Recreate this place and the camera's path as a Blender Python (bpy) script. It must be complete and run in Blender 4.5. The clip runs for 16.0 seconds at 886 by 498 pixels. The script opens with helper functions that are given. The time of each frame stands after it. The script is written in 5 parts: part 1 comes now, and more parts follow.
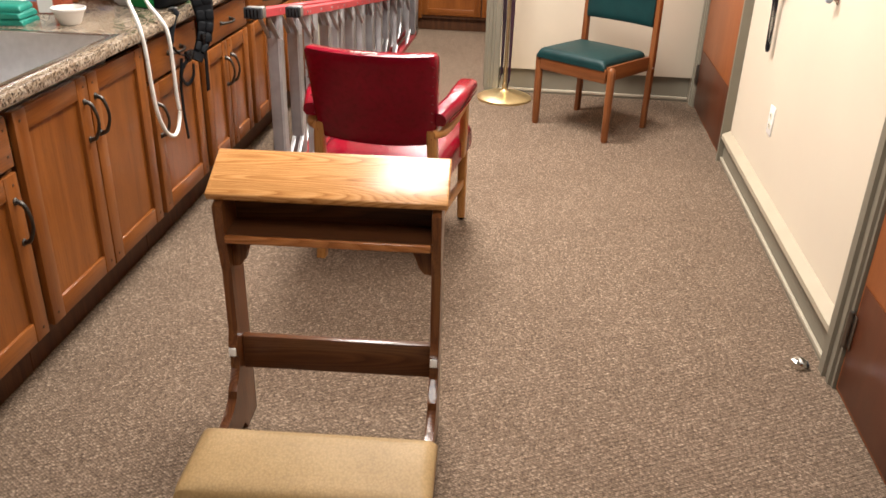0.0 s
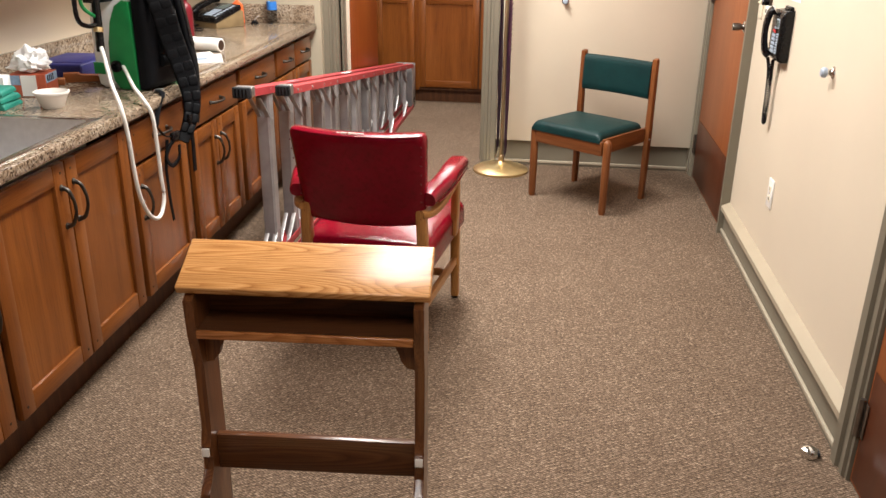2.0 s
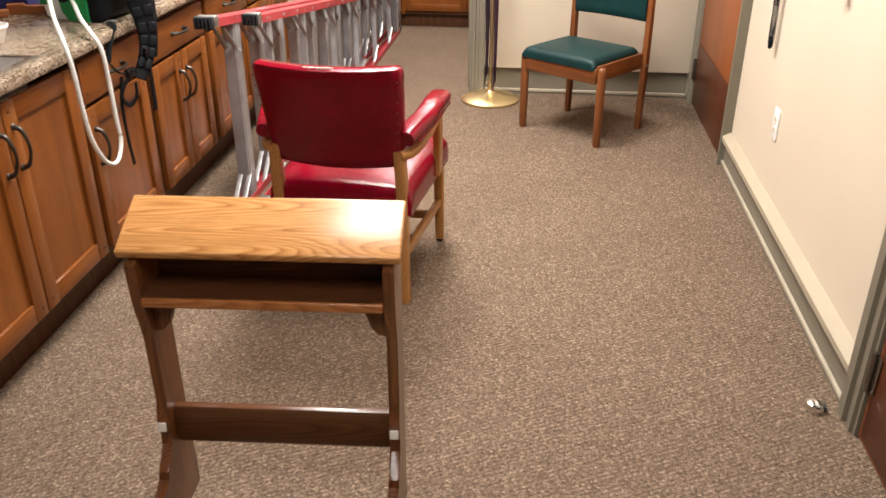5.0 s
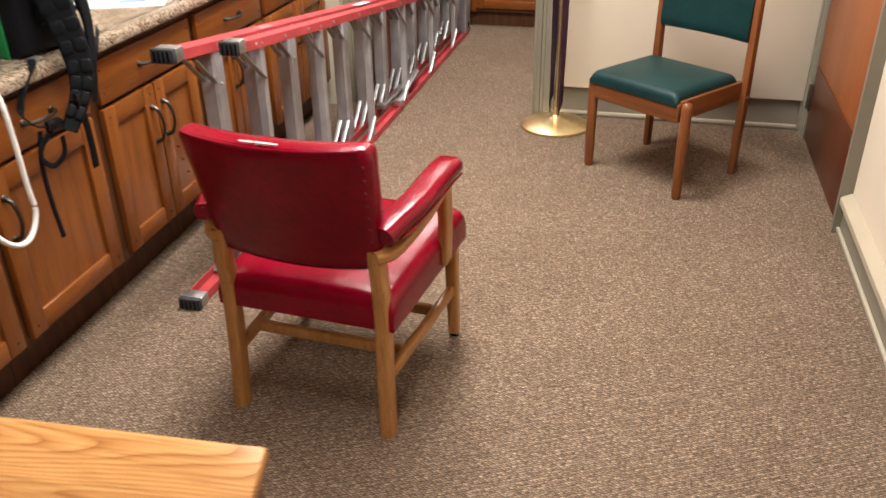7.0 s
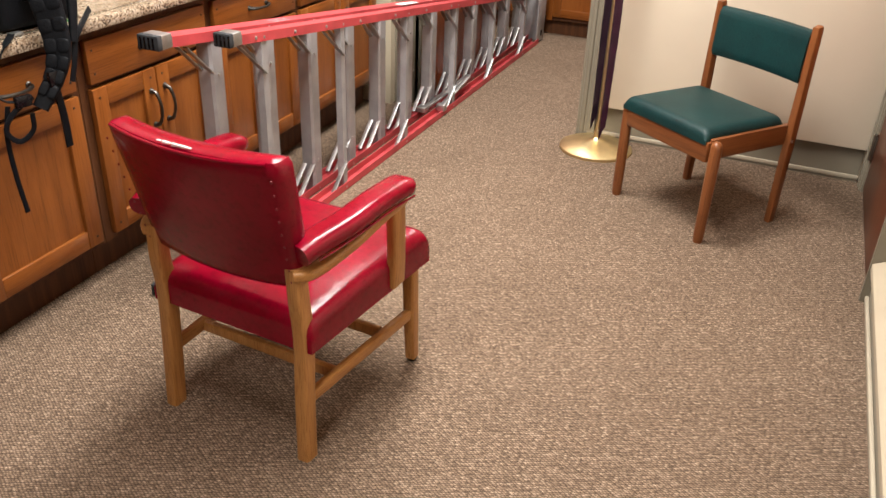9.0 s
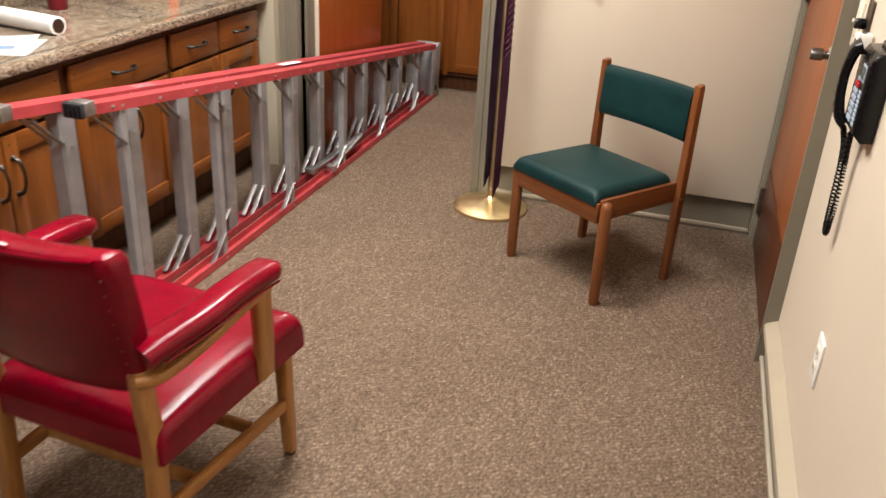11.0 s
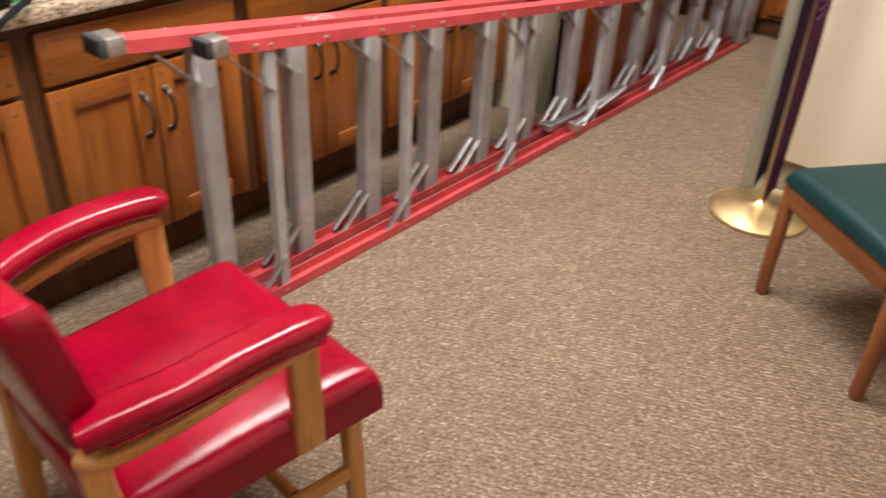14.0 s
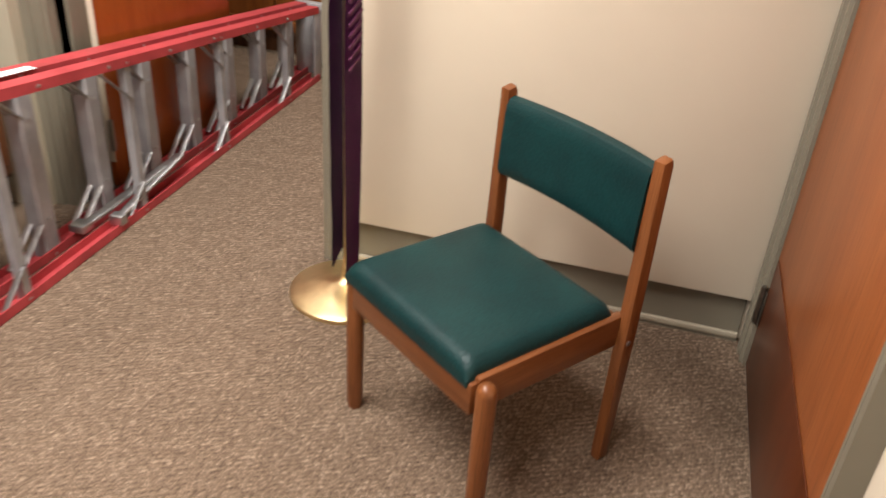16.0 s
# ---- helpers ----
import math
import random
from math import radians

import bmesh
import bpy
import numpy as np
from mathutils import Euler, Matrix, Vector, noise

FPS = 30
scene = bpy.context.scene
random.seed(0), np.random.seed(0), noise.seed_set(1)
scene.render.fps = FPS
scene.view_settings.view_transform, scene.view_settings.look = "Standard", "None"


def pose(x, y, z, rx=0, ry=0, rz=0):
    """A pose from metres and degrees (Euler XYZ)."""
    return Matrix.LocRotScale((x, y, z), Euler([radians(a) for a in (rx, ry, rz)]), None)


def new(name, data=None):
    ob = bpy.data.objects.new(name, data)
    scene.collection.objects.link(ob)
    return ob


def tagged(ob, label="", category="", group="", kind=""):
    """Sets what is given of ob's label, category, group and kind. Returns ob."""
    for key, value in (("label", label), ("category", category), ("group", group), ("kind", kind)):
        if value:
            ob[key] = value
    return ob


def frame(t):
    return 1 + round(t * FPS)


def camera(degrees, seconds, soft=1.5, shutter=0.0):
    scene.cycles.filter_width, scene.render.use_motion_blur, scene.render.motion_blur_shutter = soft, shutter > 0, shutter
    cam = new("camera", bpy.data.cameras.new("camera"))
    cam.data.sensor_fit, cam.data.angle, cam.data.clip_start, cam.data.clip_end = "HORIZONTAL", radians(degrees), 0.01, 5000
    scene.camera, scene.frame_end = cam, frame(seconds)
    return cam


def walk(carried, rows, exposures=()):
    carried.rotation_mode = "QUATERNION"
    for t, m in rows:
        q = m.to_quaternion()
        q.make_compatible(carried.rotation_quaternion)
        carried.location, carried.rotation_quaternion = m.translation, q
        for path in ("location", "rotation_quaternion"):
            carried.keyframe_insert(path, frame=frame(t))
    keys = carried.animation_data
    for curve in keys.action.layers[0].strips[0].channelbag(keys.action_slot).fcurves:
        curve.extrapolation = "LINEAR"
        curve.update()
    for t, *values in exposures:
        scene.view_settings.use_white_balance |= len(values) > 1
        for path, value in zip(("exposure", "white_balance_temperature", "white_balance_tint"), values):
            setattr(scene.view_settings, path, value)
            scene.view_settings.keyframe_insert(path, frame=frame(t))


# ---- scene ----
cam = camera(56.4, 16.0, shutter=0.5)
TRUE = 1.09     # plan units to metres
METRES, EYE, TILT, LEAN, TURN = 4.224 * TRUE, 1.365 * TRUE, -0.2, 0.1, 6.7
ROWS = [
    (0.0, 0.0, 0.0, 0.0, 0.77, -25.83, -1.6),
    (0.5, 0.0069, 0.0187, 0.0004, 0.93, -24.49, -0.81),
    (1.0, 0.0109, 0.0276, 0.0038, 0.88, -22.29, -0.46),
    (1.5, 0.0108, 0.0292, 0.004, 1.02, -21.37, -0.44),
    (2.0, 0.0111, 0.0256, 0.0044, 0.86, -21.42, -0.86),
    (2.5, 0.0012, 0.0117, 0.0039, 1.14, -22.14, -1.53),
    (3.0, -0.0067, -0.0101, -0.0012, 0.63, -24.61, -1.51),
    (5.5, 0.0283, 0.1112, -0.0, -0.36, -26.53, 0.39),
    (6.0, 0.0322, 0.1569, 0.0025, -1.57, -26.01, 0.22),
    (6.5, 0.0507, 0.2128, 0.0043, 3.89, -25.91, 0.18),
    (7.0, 0.075, 0.2561, 0.0033, 7.51, -28.17, 0.68),
    (7.5, 0.1025, 0.2962, 0.0033, 7.89, -29.78, -0.64),
    (8.0, 0.1276, 0.31, 0.0071, 17.16, -29.0, -2.07),
    (10.5, 0.1623, 0.3009, 0.0068, 12.95, -26.75, -3.06),
    (10.7, 0.1636, 0.318, 0.008, 11.5, -26.1, -3.06),
    (11.0, 0.1662, 0.3487, 0.0099, 10.77, -25.07, -3.07),
    (11.5, 0.1703, 0.4207, 0.0034, 6.88, -26.58, -3.55),
    (12.0, 0.1705, 0.4897, 0.011, 1.88, -26.49, -2.66),
    (12.5, 0.1876, 0.5416, 0.0085, 0.8, -27.04, -3.06),
    (13.0, 0.2024, 0.5696, 0.0068, 6.69, -28.57, -3.97),
    (13.5, 0.1967, 0.5568, 0.0065, 19.92, -30.54, -3.76),
    (14.0, 0.1871, 0.5278, 0.0059, 34.59, -32.57, -2.71),
    (14.25, 0.1876, 0.524, 0.0064, 36.4, -32.85, -2.75),
    (14.5, 0.1896, 0.5225, 0.0071, 33.71, -32.99, -2.79),
    (15.0, 0.1953, 0.5488, 0.0071, 20.86, -31.66, -3.21),
    (15.5, 0.2029, 0.6183, 0.007, 13.18, -29.9, -2.77),
    (16.0, 0.2061, 0.6963, 0.0009, 9.62, -30.47, -3.68),
]
walk(cam, [(t, pose(0, 0, EYE, TILT, LEAN, TURN) @ pose(METRES * x, METRES * y, METRES * z, 90 + pitch, roll, yaw)) for t, x, y, z, yaw, pitch, roll in ROWS],
     exposures=[(0.0, 0.28), (1.0, 0.05), (1.5, -0.01), (2.5, -0.03), (3.0, 0.14), (5.5, 0.22), (6.5, 0.06), (7.0, 0.07), (8.0, 0.2), (10.5, -0.03), (11.0, -0.24), (11.5, -0.06), (12.0, -0.25), (12.5, -0.24), (13.5, -0.1), (14.0, 0.1), (14.5, 0.3), (15.2, 0.03), (16.0, -0.04)])

# ---- world and lights ----
world = bpy.data.worlds.new("room_air")
scene.world = world
world.use_nodes = True
world.node_tree.nodes["Background"].inputs[0].default_value = (0.9, 0.92, 1.0, 1)
world.node_tree.nodes["Background"].inputs[1].default_value = 0.0
scene.view_settings.exposure = 0.0
WARM = (1.0, 0.957, 0.912)


def area_lamp(name, x, y, z, sx, sy, watts):
    data = bpy.data.lights.new(name, "AREA")
    data.shape, data.size, data.size_y = "RECTANGLE", sx * TRUE, sy * TRUE
    data.energy, data.color = watts * TRUE ** 2, WARM
    ob = new(name, data)
    ob.matrix_world = pose(x * TRUE, y * TRUE, z * TRUE)
    return ob


CEIL = 2.6
LAMPS = [(-0.2, 2.5, 0.5, 1.16, 53), (-0.08, 0.1, 0.5, 1.16, 32), (-0.66, 3.86, 0.56, 1.16, 118), (-0.75, 6.25, 0.56, 1.0, 48)]
for lx, ly, sx, sy, w in LAMPS:
    area_lamp("ceiling_lamp_light", lx, ly, CEIL - 0.03, sx, sy, w)


# ---- materials ----
def material(name):
    m = bpy.data.materials.new(name)
    m.use_nodes = True
    nt = m.node_tree
    return m, nt, nt.nodes["Principled BSDF"]


def add(nt, kind, **values):
    n = nt.nodes.new(kind)
    for k, v in values.items():
        n.inputs[k].default_value = v
    return n


def coords(nt, scale=(1, 1, 1), shift=False):
    tc = nt.nodes.new("ShaderNodeTexCoord")
    mp = nt.nodes.new("ShaderNodeMapping")
    mp.inputs["Scale"].default_value = scale
    nt.links.new(tc.outputs["Object"], mp.inputs["Vector"])
    if shift:
        oi = nt.nodes.new("ShaderNodeObjectInfo")
        mul = nt.nodes.new("ShaderNodeMath")
        mul.operation = "MULTIPLY"
        mul.inputs[1].default_value = 37.0
        nt.links.new(oi.outputs["Random"], mul.inputs[0])
        nt.links.new(mul.outputs[0], mp.inputs["Location"])
    return mp


def ramp(nt, fac, stops):
    r = nt.nodes.new("ShaderNodeValToRGB")
    el = r.color_ramp.elements
    while len(el) < len(stops):
        el.new(0.5)
    for e, (p, c) in zip(el, stops):
        e.position, e.color = p, (*c, 1)
    nt.links.new(fac, r.inputs["Fac"])
    return r


def noise_tex(nt, mp, scale, detail=4.0, rough=0.55, dist=0.0):
    n = nt.nodes.new("ShaderNodeTexNoise")
    n.inputs["Scale"].default_value = scale
    n.inputs["Detail"].default_value = detail
    n.inputs["Roughness"].default_value = rough
    n.inputs["Distortion"].default_value = dist
    nt.links.new(mp.outputs[0], n.inputs["Vector"])
    return n


def bump(nt, bsdf, height, strength=0.2, distance=0.002):
    b = nt.nodes.new("ShaderNodeBump")
    b.inputs["Strength"].default_value = strength
    b.inputs["Distance"].default_value = distance
    nt.links.new(height, b.inputs["Height"])
    nt.links.new(b.outputs[0], bsdf.inputs["Normal"])


def mix(nt, fac, a, b, mode="MIX"):
    m = nt.nodes.new("ShaderNodeMix")
    m.data_type, m.blend_type = "RGBA", mode
    for sock, v in ((m.inputs[0], fac), (m.inputs[6], a), (m.inputs[7], b)):
        if isinstance(v, (int, float)):
            sock.default_value = v
        elif isinstance(v, tuple):
            sock.default_value = (*v, 1)
        else:
            nt.links.new(v, sock)
    return m.outputs[2]


def plain(name, colour, rough=0.5, metal=0.0, vary=0.12, scale=18.0, relief=0.05, coat=0.0, fine=300.0):
    """A surface with blotchy wear at one scale and fine grain at another."""
    m, nt, b = material(name)
    mp = coords(nt, shift=True)
    big = noise_tex(nt, mp, scale, 5)
    low = tuple(c * (1 - vary) for c in colour)
    high = tuple(min(1, c * (1 + vary)) for c in colour)
    r = ramp(nt, big.outputs["Fac"], [(0.3, low), (0.7, high)])
    nt.links.new(r.outputs[0], b.inputs["Base Color"])
    b.inputs["Roughness"].default_value = rough
    b.inputs["Metallic"].default_value = metal
    b.inputs["Coat Weight"].default_value = coat
    b.inputs["Specular IOR Level"].default_value = 0.5 if metal else 0.28
    rr = nt.nodes.new("ShaderNodeMapRange")
    rr.inputs["To Min"].default_value, rr.inputs["To Max"].default_value = max(0.02, rough - 0.08), min(1, rough + 0.08)
    nt.links.new(big.outputs["Fac"], rr.inputs["Value"])
    nt.links.new(rr.outputs[0], b.inputs["Roughness"])
    if relief:
        bump(nt, b, noise_tex(nt, mp, fine, 3).outputs["Fac"], relief, 0.001)
    return m


def wood(name, dark, mid, light, axis="z", rough=0.35, coat=0.25, grain=1.0, figure=0.5, arches=False):
    """Stained timber: long grain along one axis, broad figure and fine pores."""
    m, nt, b = material(name)
    s = {"x": (0.06, 1, 1), "y": (1, 0.06, 1), "z": (1, 1, 0.06)}[axis]
    mp = coords(nt, s, shift=True)
    broad = noise_tex(nt, mp, 14 * grain, 3, 0.5, 1.2)
    wave = nt.nodes.new("ShaderNodeTexWave")
    wave.wave_type = "BANDS"
    wave.bands_direction = "DIAGONAL"
    wave.inputs["Scale"].default_value = 9 * grain
    wave.inputs["Distortion"].default_value = 9.0
    wave.inputs["Detail"].default_value = 2.0
    wave.inputs["Detail Scale"].default_value = 1.2
    nt.links.new(mp.outputs[0], wave.inputs["Vector"])
    pore_s = {"x": (0.02, 1, 1), "y": (1, 0.02, 1), "z": (1, 1, 0.02)}[axis]
    pores = noise_tex(nt, coords(nt, pore_s, shift=True), 420, 2, 0.6)
    base = ramp(nt, broad.outputs["Fac"], [(0.25, dark), (0.5, mid), (0.75, light)])
    figure_col = ramp(nt, wave.outputs["Fac"], [(0.2, dark), (0.6, mid), (1.0, light)])
    if arches:
        # growth rings cut at a slant: contour lines of a long slow noise
        slow_s = {"x": (0.10, 1, 1), "y": (1, 0.10, 1), "z": (1, 1, 0.10)}[axis]
        slow = noise_tex(nt, coords(nt, slow_s, shift=True), 7 * grain, 1.5, 0.45)
        lines = nt.nodes.new("ShaderNodeMath")
        lines.operation = "MULTIPLY"
        lines.inputs[1].default_value = 34.0
        nt.links.new(slow.outputs["Fac"], lines.inputs[0])
        saw = nt.nodes.new("ShaderNodeMath")
        saw.operation = "FRACT"
        nt.links.new(lines.outputs[0], saw.inputs[0])
        figure_col = ramp(nt, saw.outputs[0], [(0.0, dark), (0.3, mid), (0.75, light), (1.0, mid)])
    c = mix(nt, figure, base.outputs[0], figure_col.outputs[0])
    pr = ramp(nt, pores.outputs["Fac"], [(0.36, (0.62, 0.56, 0.5)), (0.5, (1, 1, 1))])
    c = mix(nt, 0.75, c, pr.outputs[0], "MULTIPLY")
    nt.links.new(c, b.inputs["Base Color"])
    b.inputs["Roughness"].default_value = rough
    b.inputs["Coat Weight"].default_value = coat
    b.inputs["Coat Roughness"].default_value = 0.18
    b.inputs["Specular IOR Level"].default_value = 0.25
    bump(nt, b, pores.outputs["Fac"], 0.06, 0.001)
    return m


def carpet_material():
    """Tufted loop carpet: small elongated loops in diagonal rows, mixed brown and beige yarn."""
    m, nt, b = material("loop_carpet")
    mp = coords(nt)
    warp = noise_tex(nt, mp, 45, 2)
    wv = nt.nodes.new("ShaderNodeVectorMath")
    wv.operation = "MULTIPLY_ADD"
    wv.inputs[1].default_value = (0.005, 0.005, 0)
    nt.links.new(warp.outputs["Color"], wv.inputs[0])
    nt.links.new(mp.outputs[0], wv.inputs[2])
    mp2 = nt.nodes.new("ShaderNodeMapping")
    mp2.inputs["Rotation"].default_value = (0, 0, radians(-43))
    mp2.inputs["Scale"].default_value = (0.55, 1.0, 1.0)
    nt.links.new(wv.outputs[0], mp2.inputs["Vector"])
    loops = nt.nodes.new("ShaderNodeTexVoronoi")
    loops.inputs["Scale"].default_value = 165
    loops.inputs["Randomness"].default_value = 0.4
    nt.links.new(mp2.outputs[0], loops.inputs["Vector"])
    sep = nt.nodes.new("ShaderNodeSeparateColor")
    nt.links.new(loops.outputs["Color"], sep.inputs[0])
    rows = nt.nodes.new("ShaderNodeTexWave")
    rows.bands_direction = "Y"
    rows.inputs["Scale"].default_value = 26
    rows.inputs["Distortion"].default_value = 2.0
    rows.inputs["Detail"].default_value = 2
    rows.inputs["Detail Scale"].default_value = 3.0
    nt.links.new(mp2.outputs[0], rows.inputs["Vector"])
    fleck = ramp(nt, sep.outputs[0], [(0.0, (0.215, 0.157, 0.110)), (0.4, (0.25, 0.184, 0.131)), (0.8, (0.285, 0.212, 0.153)), (1.0, (0.37, 0.285, 0.21))])
    cups = ramp(nt, loops.outputs["Distance"], [(0.15, (1.1, 1.09, 1.08)), (0.6, (0.30, 0.28, 0.27))])
    c = mix(nt, 0.95, fleck.outputs[0], cups.outputs[0], "MULTIPLY")
    fibre = ramp(nt, noise_tex(nt, mp2, 420, 2).outputs["Fac"], [(0.38, (0.72, 0.70, 0.69)), (0.62, (1.25, 1.23, 1.21))])
    c = mix(nt, 0.7, c, fibre.outputs[0], "MULTIPLY")
    band = ramp(nt, rows.outputs["Fac"], [(0.1, (0.82, 0.81, 0.80)), (0.8, (1.08, 1.08, 1.08))])
    c = mix(nt, 0.8, c, band.outputs[0], "MULTIPLY")
    soil = ramp(nt, noise_tex(nt, mp, 2.2, 4).outputs["Fac"], [(0.35, (0.88, 0.87, 0.86)), (0.65, (1, 1, 1))])
    c = mix(nt, 0.8, c, soil.outputs[0], "MULTIPLY")
    nt.links.new(c, b.inputs["Base Color"])
    b.inputs["Roughness"].default_value = 0.95
    b.inputs["Specular IOR Level"].default_value = 0.1
    inv = nt.nodes.new("ShaderNodeMath")
    inv.operation = "SUBTRACT"
    nt.links.new(rows.outputs["Fac"], inv.inputs[0])
    nt.links.new(loops.outputs["Distance"], inv.inputs[1])
    bump(nt, b, inv.outputs[0], 0.5, 0.003)
    return m


def granite_material():
    m, nt, b = material("speckled_granite")
    mp = coords(nt)
    v = nt.nodes.new("ShaderNodeTexVoronoi")
    v.inputs["Scale"].default_value = 175
    nt.links.new(mp.outputs[0], v.inputs["Vector"])
    sep = nt.nodes.new("ShaderNodeSeparateColor")
    nt.links.new(v.outputs["Color"], sep.inputs[0])
    g = ramp(nt, sep.outputs[0], [(0.0, (0.04, 0.03, 0.022)), (0.2, (0.14, 0.098, 0.066)), (0.48, (0.30, 0.228, 0.16)), (0.8, (0.44, 0.37, 0.285)), (1.0, (0.21, 0.175, 0.14))])
    cloud = ramp(nt, noise_tex(nt, mp, 14, 5).outputs["Fac"], [(0.35, (0.62, 0.56, 0.5)), (0.65, (1, 1, 1))])
    c = mix(nt, 0.8, g.outputs[0], cloud.outputs[0], "MULTIPLY")
    nt.links.new(c, b.inputs["Base Color"])
    b.inputs["Roughness"].default_value = 0.14
    bump(nt, b, noise_tex(nt, mp, 260, 2).outputs["Fac"], 0.03, 0.0005)
    return m


def weave_material(name, dark, light, gloss=0.35):
    m, nt, b = material(name)
    mp = coords(nt)
    w = nt.nodes.new("ShaderNodeTexVoronoi")
    w.inputs["Scale"].default_value = 150
    nt.links.new(mp.outputs[0], w.inputs["Vector"])
    big = noise_tex(nt, mp, 7, 4)
    c = ramp(nt, big.outputs["Fac"], [(0.3, dark), (0.7, light)])
    t = ramp(nt, w.outputs["Distance"], [(0.1, (1, 1, 1)), (0.8, (0.66, 0.68, 0.68))])
    nt.links.new(mix(nt, 0.7, c.outputs[0], t.outputs[0], "MULTIPLY"), b.inputs["Base Color"])
    b.inputs["Roughness"].default_value = 0.5
    b.inputs["Specular IOR Level"].default_value = gloss
    bump(nt, b, w.outputs["Distance"], 0.35, 0.0015)
    return m


def vinyl_material():
    m, nt, b = material("red_vinyl")
    mp = coords(nt)
    big = noise_tex(nt, mp, 6, 5)
    c = ramp(nt, big.outputs["Fac"], [(0.25, (0.135, 0.0006, 0.008)), (0.7, (0.225, 0.001, 0.0145))])
    scuff = noise_tex(nt, mp, 55, 6, 0.7)
    s = ramp(nt, scuff.outputs["Fac"], [(0.34, (0.45, 0.32, 0.32)), (0.5, (1, 1, 1))])
    nt.links.new(mix(nt, 0.5, c.outputs[0], s.outputs[0], "MULTIPLY"), b.inputs["Base Color"])
    rr = nt.nodes.new("ShaderNodeMapRange")
    rr.inputs["To Min"].default_value, rr.inputs["To Max"].default_value = 0.12, 0.22
    nt.links.new(big.outputs["Fac"], rr.inputs["Value"])
    nt.links.new(rr.outputs[0], b.inputs["Roughness"])
    b.inputs["Specular IOR Level"].default_value = 0.3
    fold = noise_tex(nt, mp, 18, 3)
    leather = noise_tex(nt, mp, 900, 2)
    mx = nt.nodes.new("ShaderNodeMath")
    mx.operation = "MULTIPLY_ADD"
    mx.inputs[1].default_value = 0.12
    nt.links.new(leather.outputs["Fac"], mx.inputs[0])
    nt.links.new(fold.outputs["Fac"], mx.inputs[2])
    bump(nt, b, mx.outputs[0], 0.4, 0.004)
    return m


M = {}
M["carpet"] = carpet_material()
M["granite"] = granite_material()
M["paint"] = plain("cream_wall_paint", (0.62, 0.538, 0.42), 0.5, vary=0.03, scale=2.5, relief=0.12, fine=160)
# unseen ceiling, coloured far below white to weaken its bounce light
M["ceiling"] = plain("ceiling_tile_darkened", (0.25, 0.24, 0.23), 0.9, vary=0.05, relief=0.3, fine=90)
M["olive"] = plain("olive_grey_trim_paint", (0.175, 0.155, 0.115), 0.4, vary=0.05, scale=5, relief=0.04, fine=120)
M["ledge"] = plain("yellowed_ledge_paint", (0.37, 0.315, 0.23), 0.55, vary=0.05, scale=5, relief=0.06, fine=120)
# pale tone paints the light caught along the shoe's top
M["shoe"] = plain("lit_trim_paint", (0.40, 0.35, 0.265), 0.45, vary=0.06, scale=8)
M["door"] = wood("brown_door_veneer", (0.25, 0.072, 0.020), (0.30, 0.092, 0.027), (0.34, 0.112, 0.034), "z", 0.38, 0.08, 0.6, 0.08)
M["door_open"] = wood("orange_door_veneer", (0.27, 0.060, 0.010), (0.32, 0.076, 0.014), (0.37, 0.094, 0.019), "z", 0.3, 0.12, 0.6, 0.08)
M["kick"] = wood("brown_kick_plate", (0.062, 0.0155, 0.0055), (0.08, 0.021, 0.0075), (0.098, 0.027, 0.01), "z", 0.36, 0.08, 0.6, 0.2)
CAB = ((0.132, 0.038, 0.0065), (0.19, 0.058, 0.0105), (0.238, 0.078, 0.0155))
M["cab"] = wood("honey_cabinet_wood", *CAB, "z", 0.34, 0.25, 0.8, 0.12)
M["cab_h"] = wood("honey_cabinet_wood_cross", *CAB, "y", 0.34, 0.25, 0.8, 0.12)
M["cab_x"] = wood("honey_cabinet_wood_wide", *CAB, "x", 0.34, 0.25, 0.8, 0.12)
# darker copy of the cabinet wood, with recess shade in its colour
M["cab_shade"] = wood("shadowed_cabinet_frame", (0.055, 0.02, 0.008), (0.075, 0.028, 0.01), (0.095, 0.036, 0.013), "z", 0.5, 0.05)
M["peg"] = plain("dark_peg", (0.03, 0.014, 0.008), 0.4)
M["pull"] = plain("pewter_pull", (0.075, 0.068, 0.06), 0.42, 1.0, 0.2, 60)
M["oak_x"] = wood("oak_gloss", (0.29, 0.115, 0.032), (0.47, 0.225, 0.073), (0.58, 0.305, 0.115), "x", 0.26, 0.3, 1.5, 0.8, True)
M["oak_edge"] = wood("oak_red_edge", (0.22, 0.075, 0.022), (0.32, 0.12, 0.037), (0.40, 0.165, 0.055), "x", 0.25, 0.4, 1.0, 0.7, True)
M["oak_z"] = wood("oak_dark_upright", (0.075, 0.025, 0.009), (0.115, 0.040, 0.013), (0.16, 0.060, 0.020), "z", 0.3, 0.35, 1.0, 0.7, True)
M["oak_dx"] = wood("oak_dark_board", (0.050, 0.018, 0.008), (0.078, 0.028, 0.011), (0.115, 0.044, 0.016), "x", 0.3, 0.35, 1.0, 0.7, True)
M["tan"] = weave_material("tan_kneeler_cloth", (0.37, 0.24, 0.105), (0.45, 0.30, 0.14))
M["beech"] = wood("blond_beech", (0.32, 0.14, 0.038), (0.41, 0.195, 0.058), (0.48, 0.24, 0.08), "z", 0.35, 0.25, 1.0, 0.3)
M["beech_y"] = wood("blond_beech_long", (0.32, 0.14, 0.038), (0.41, 0.195, 0.058), (0.48, 0.24, 0.08), "y", 0.35, 0.25, 1.0, 0.3)
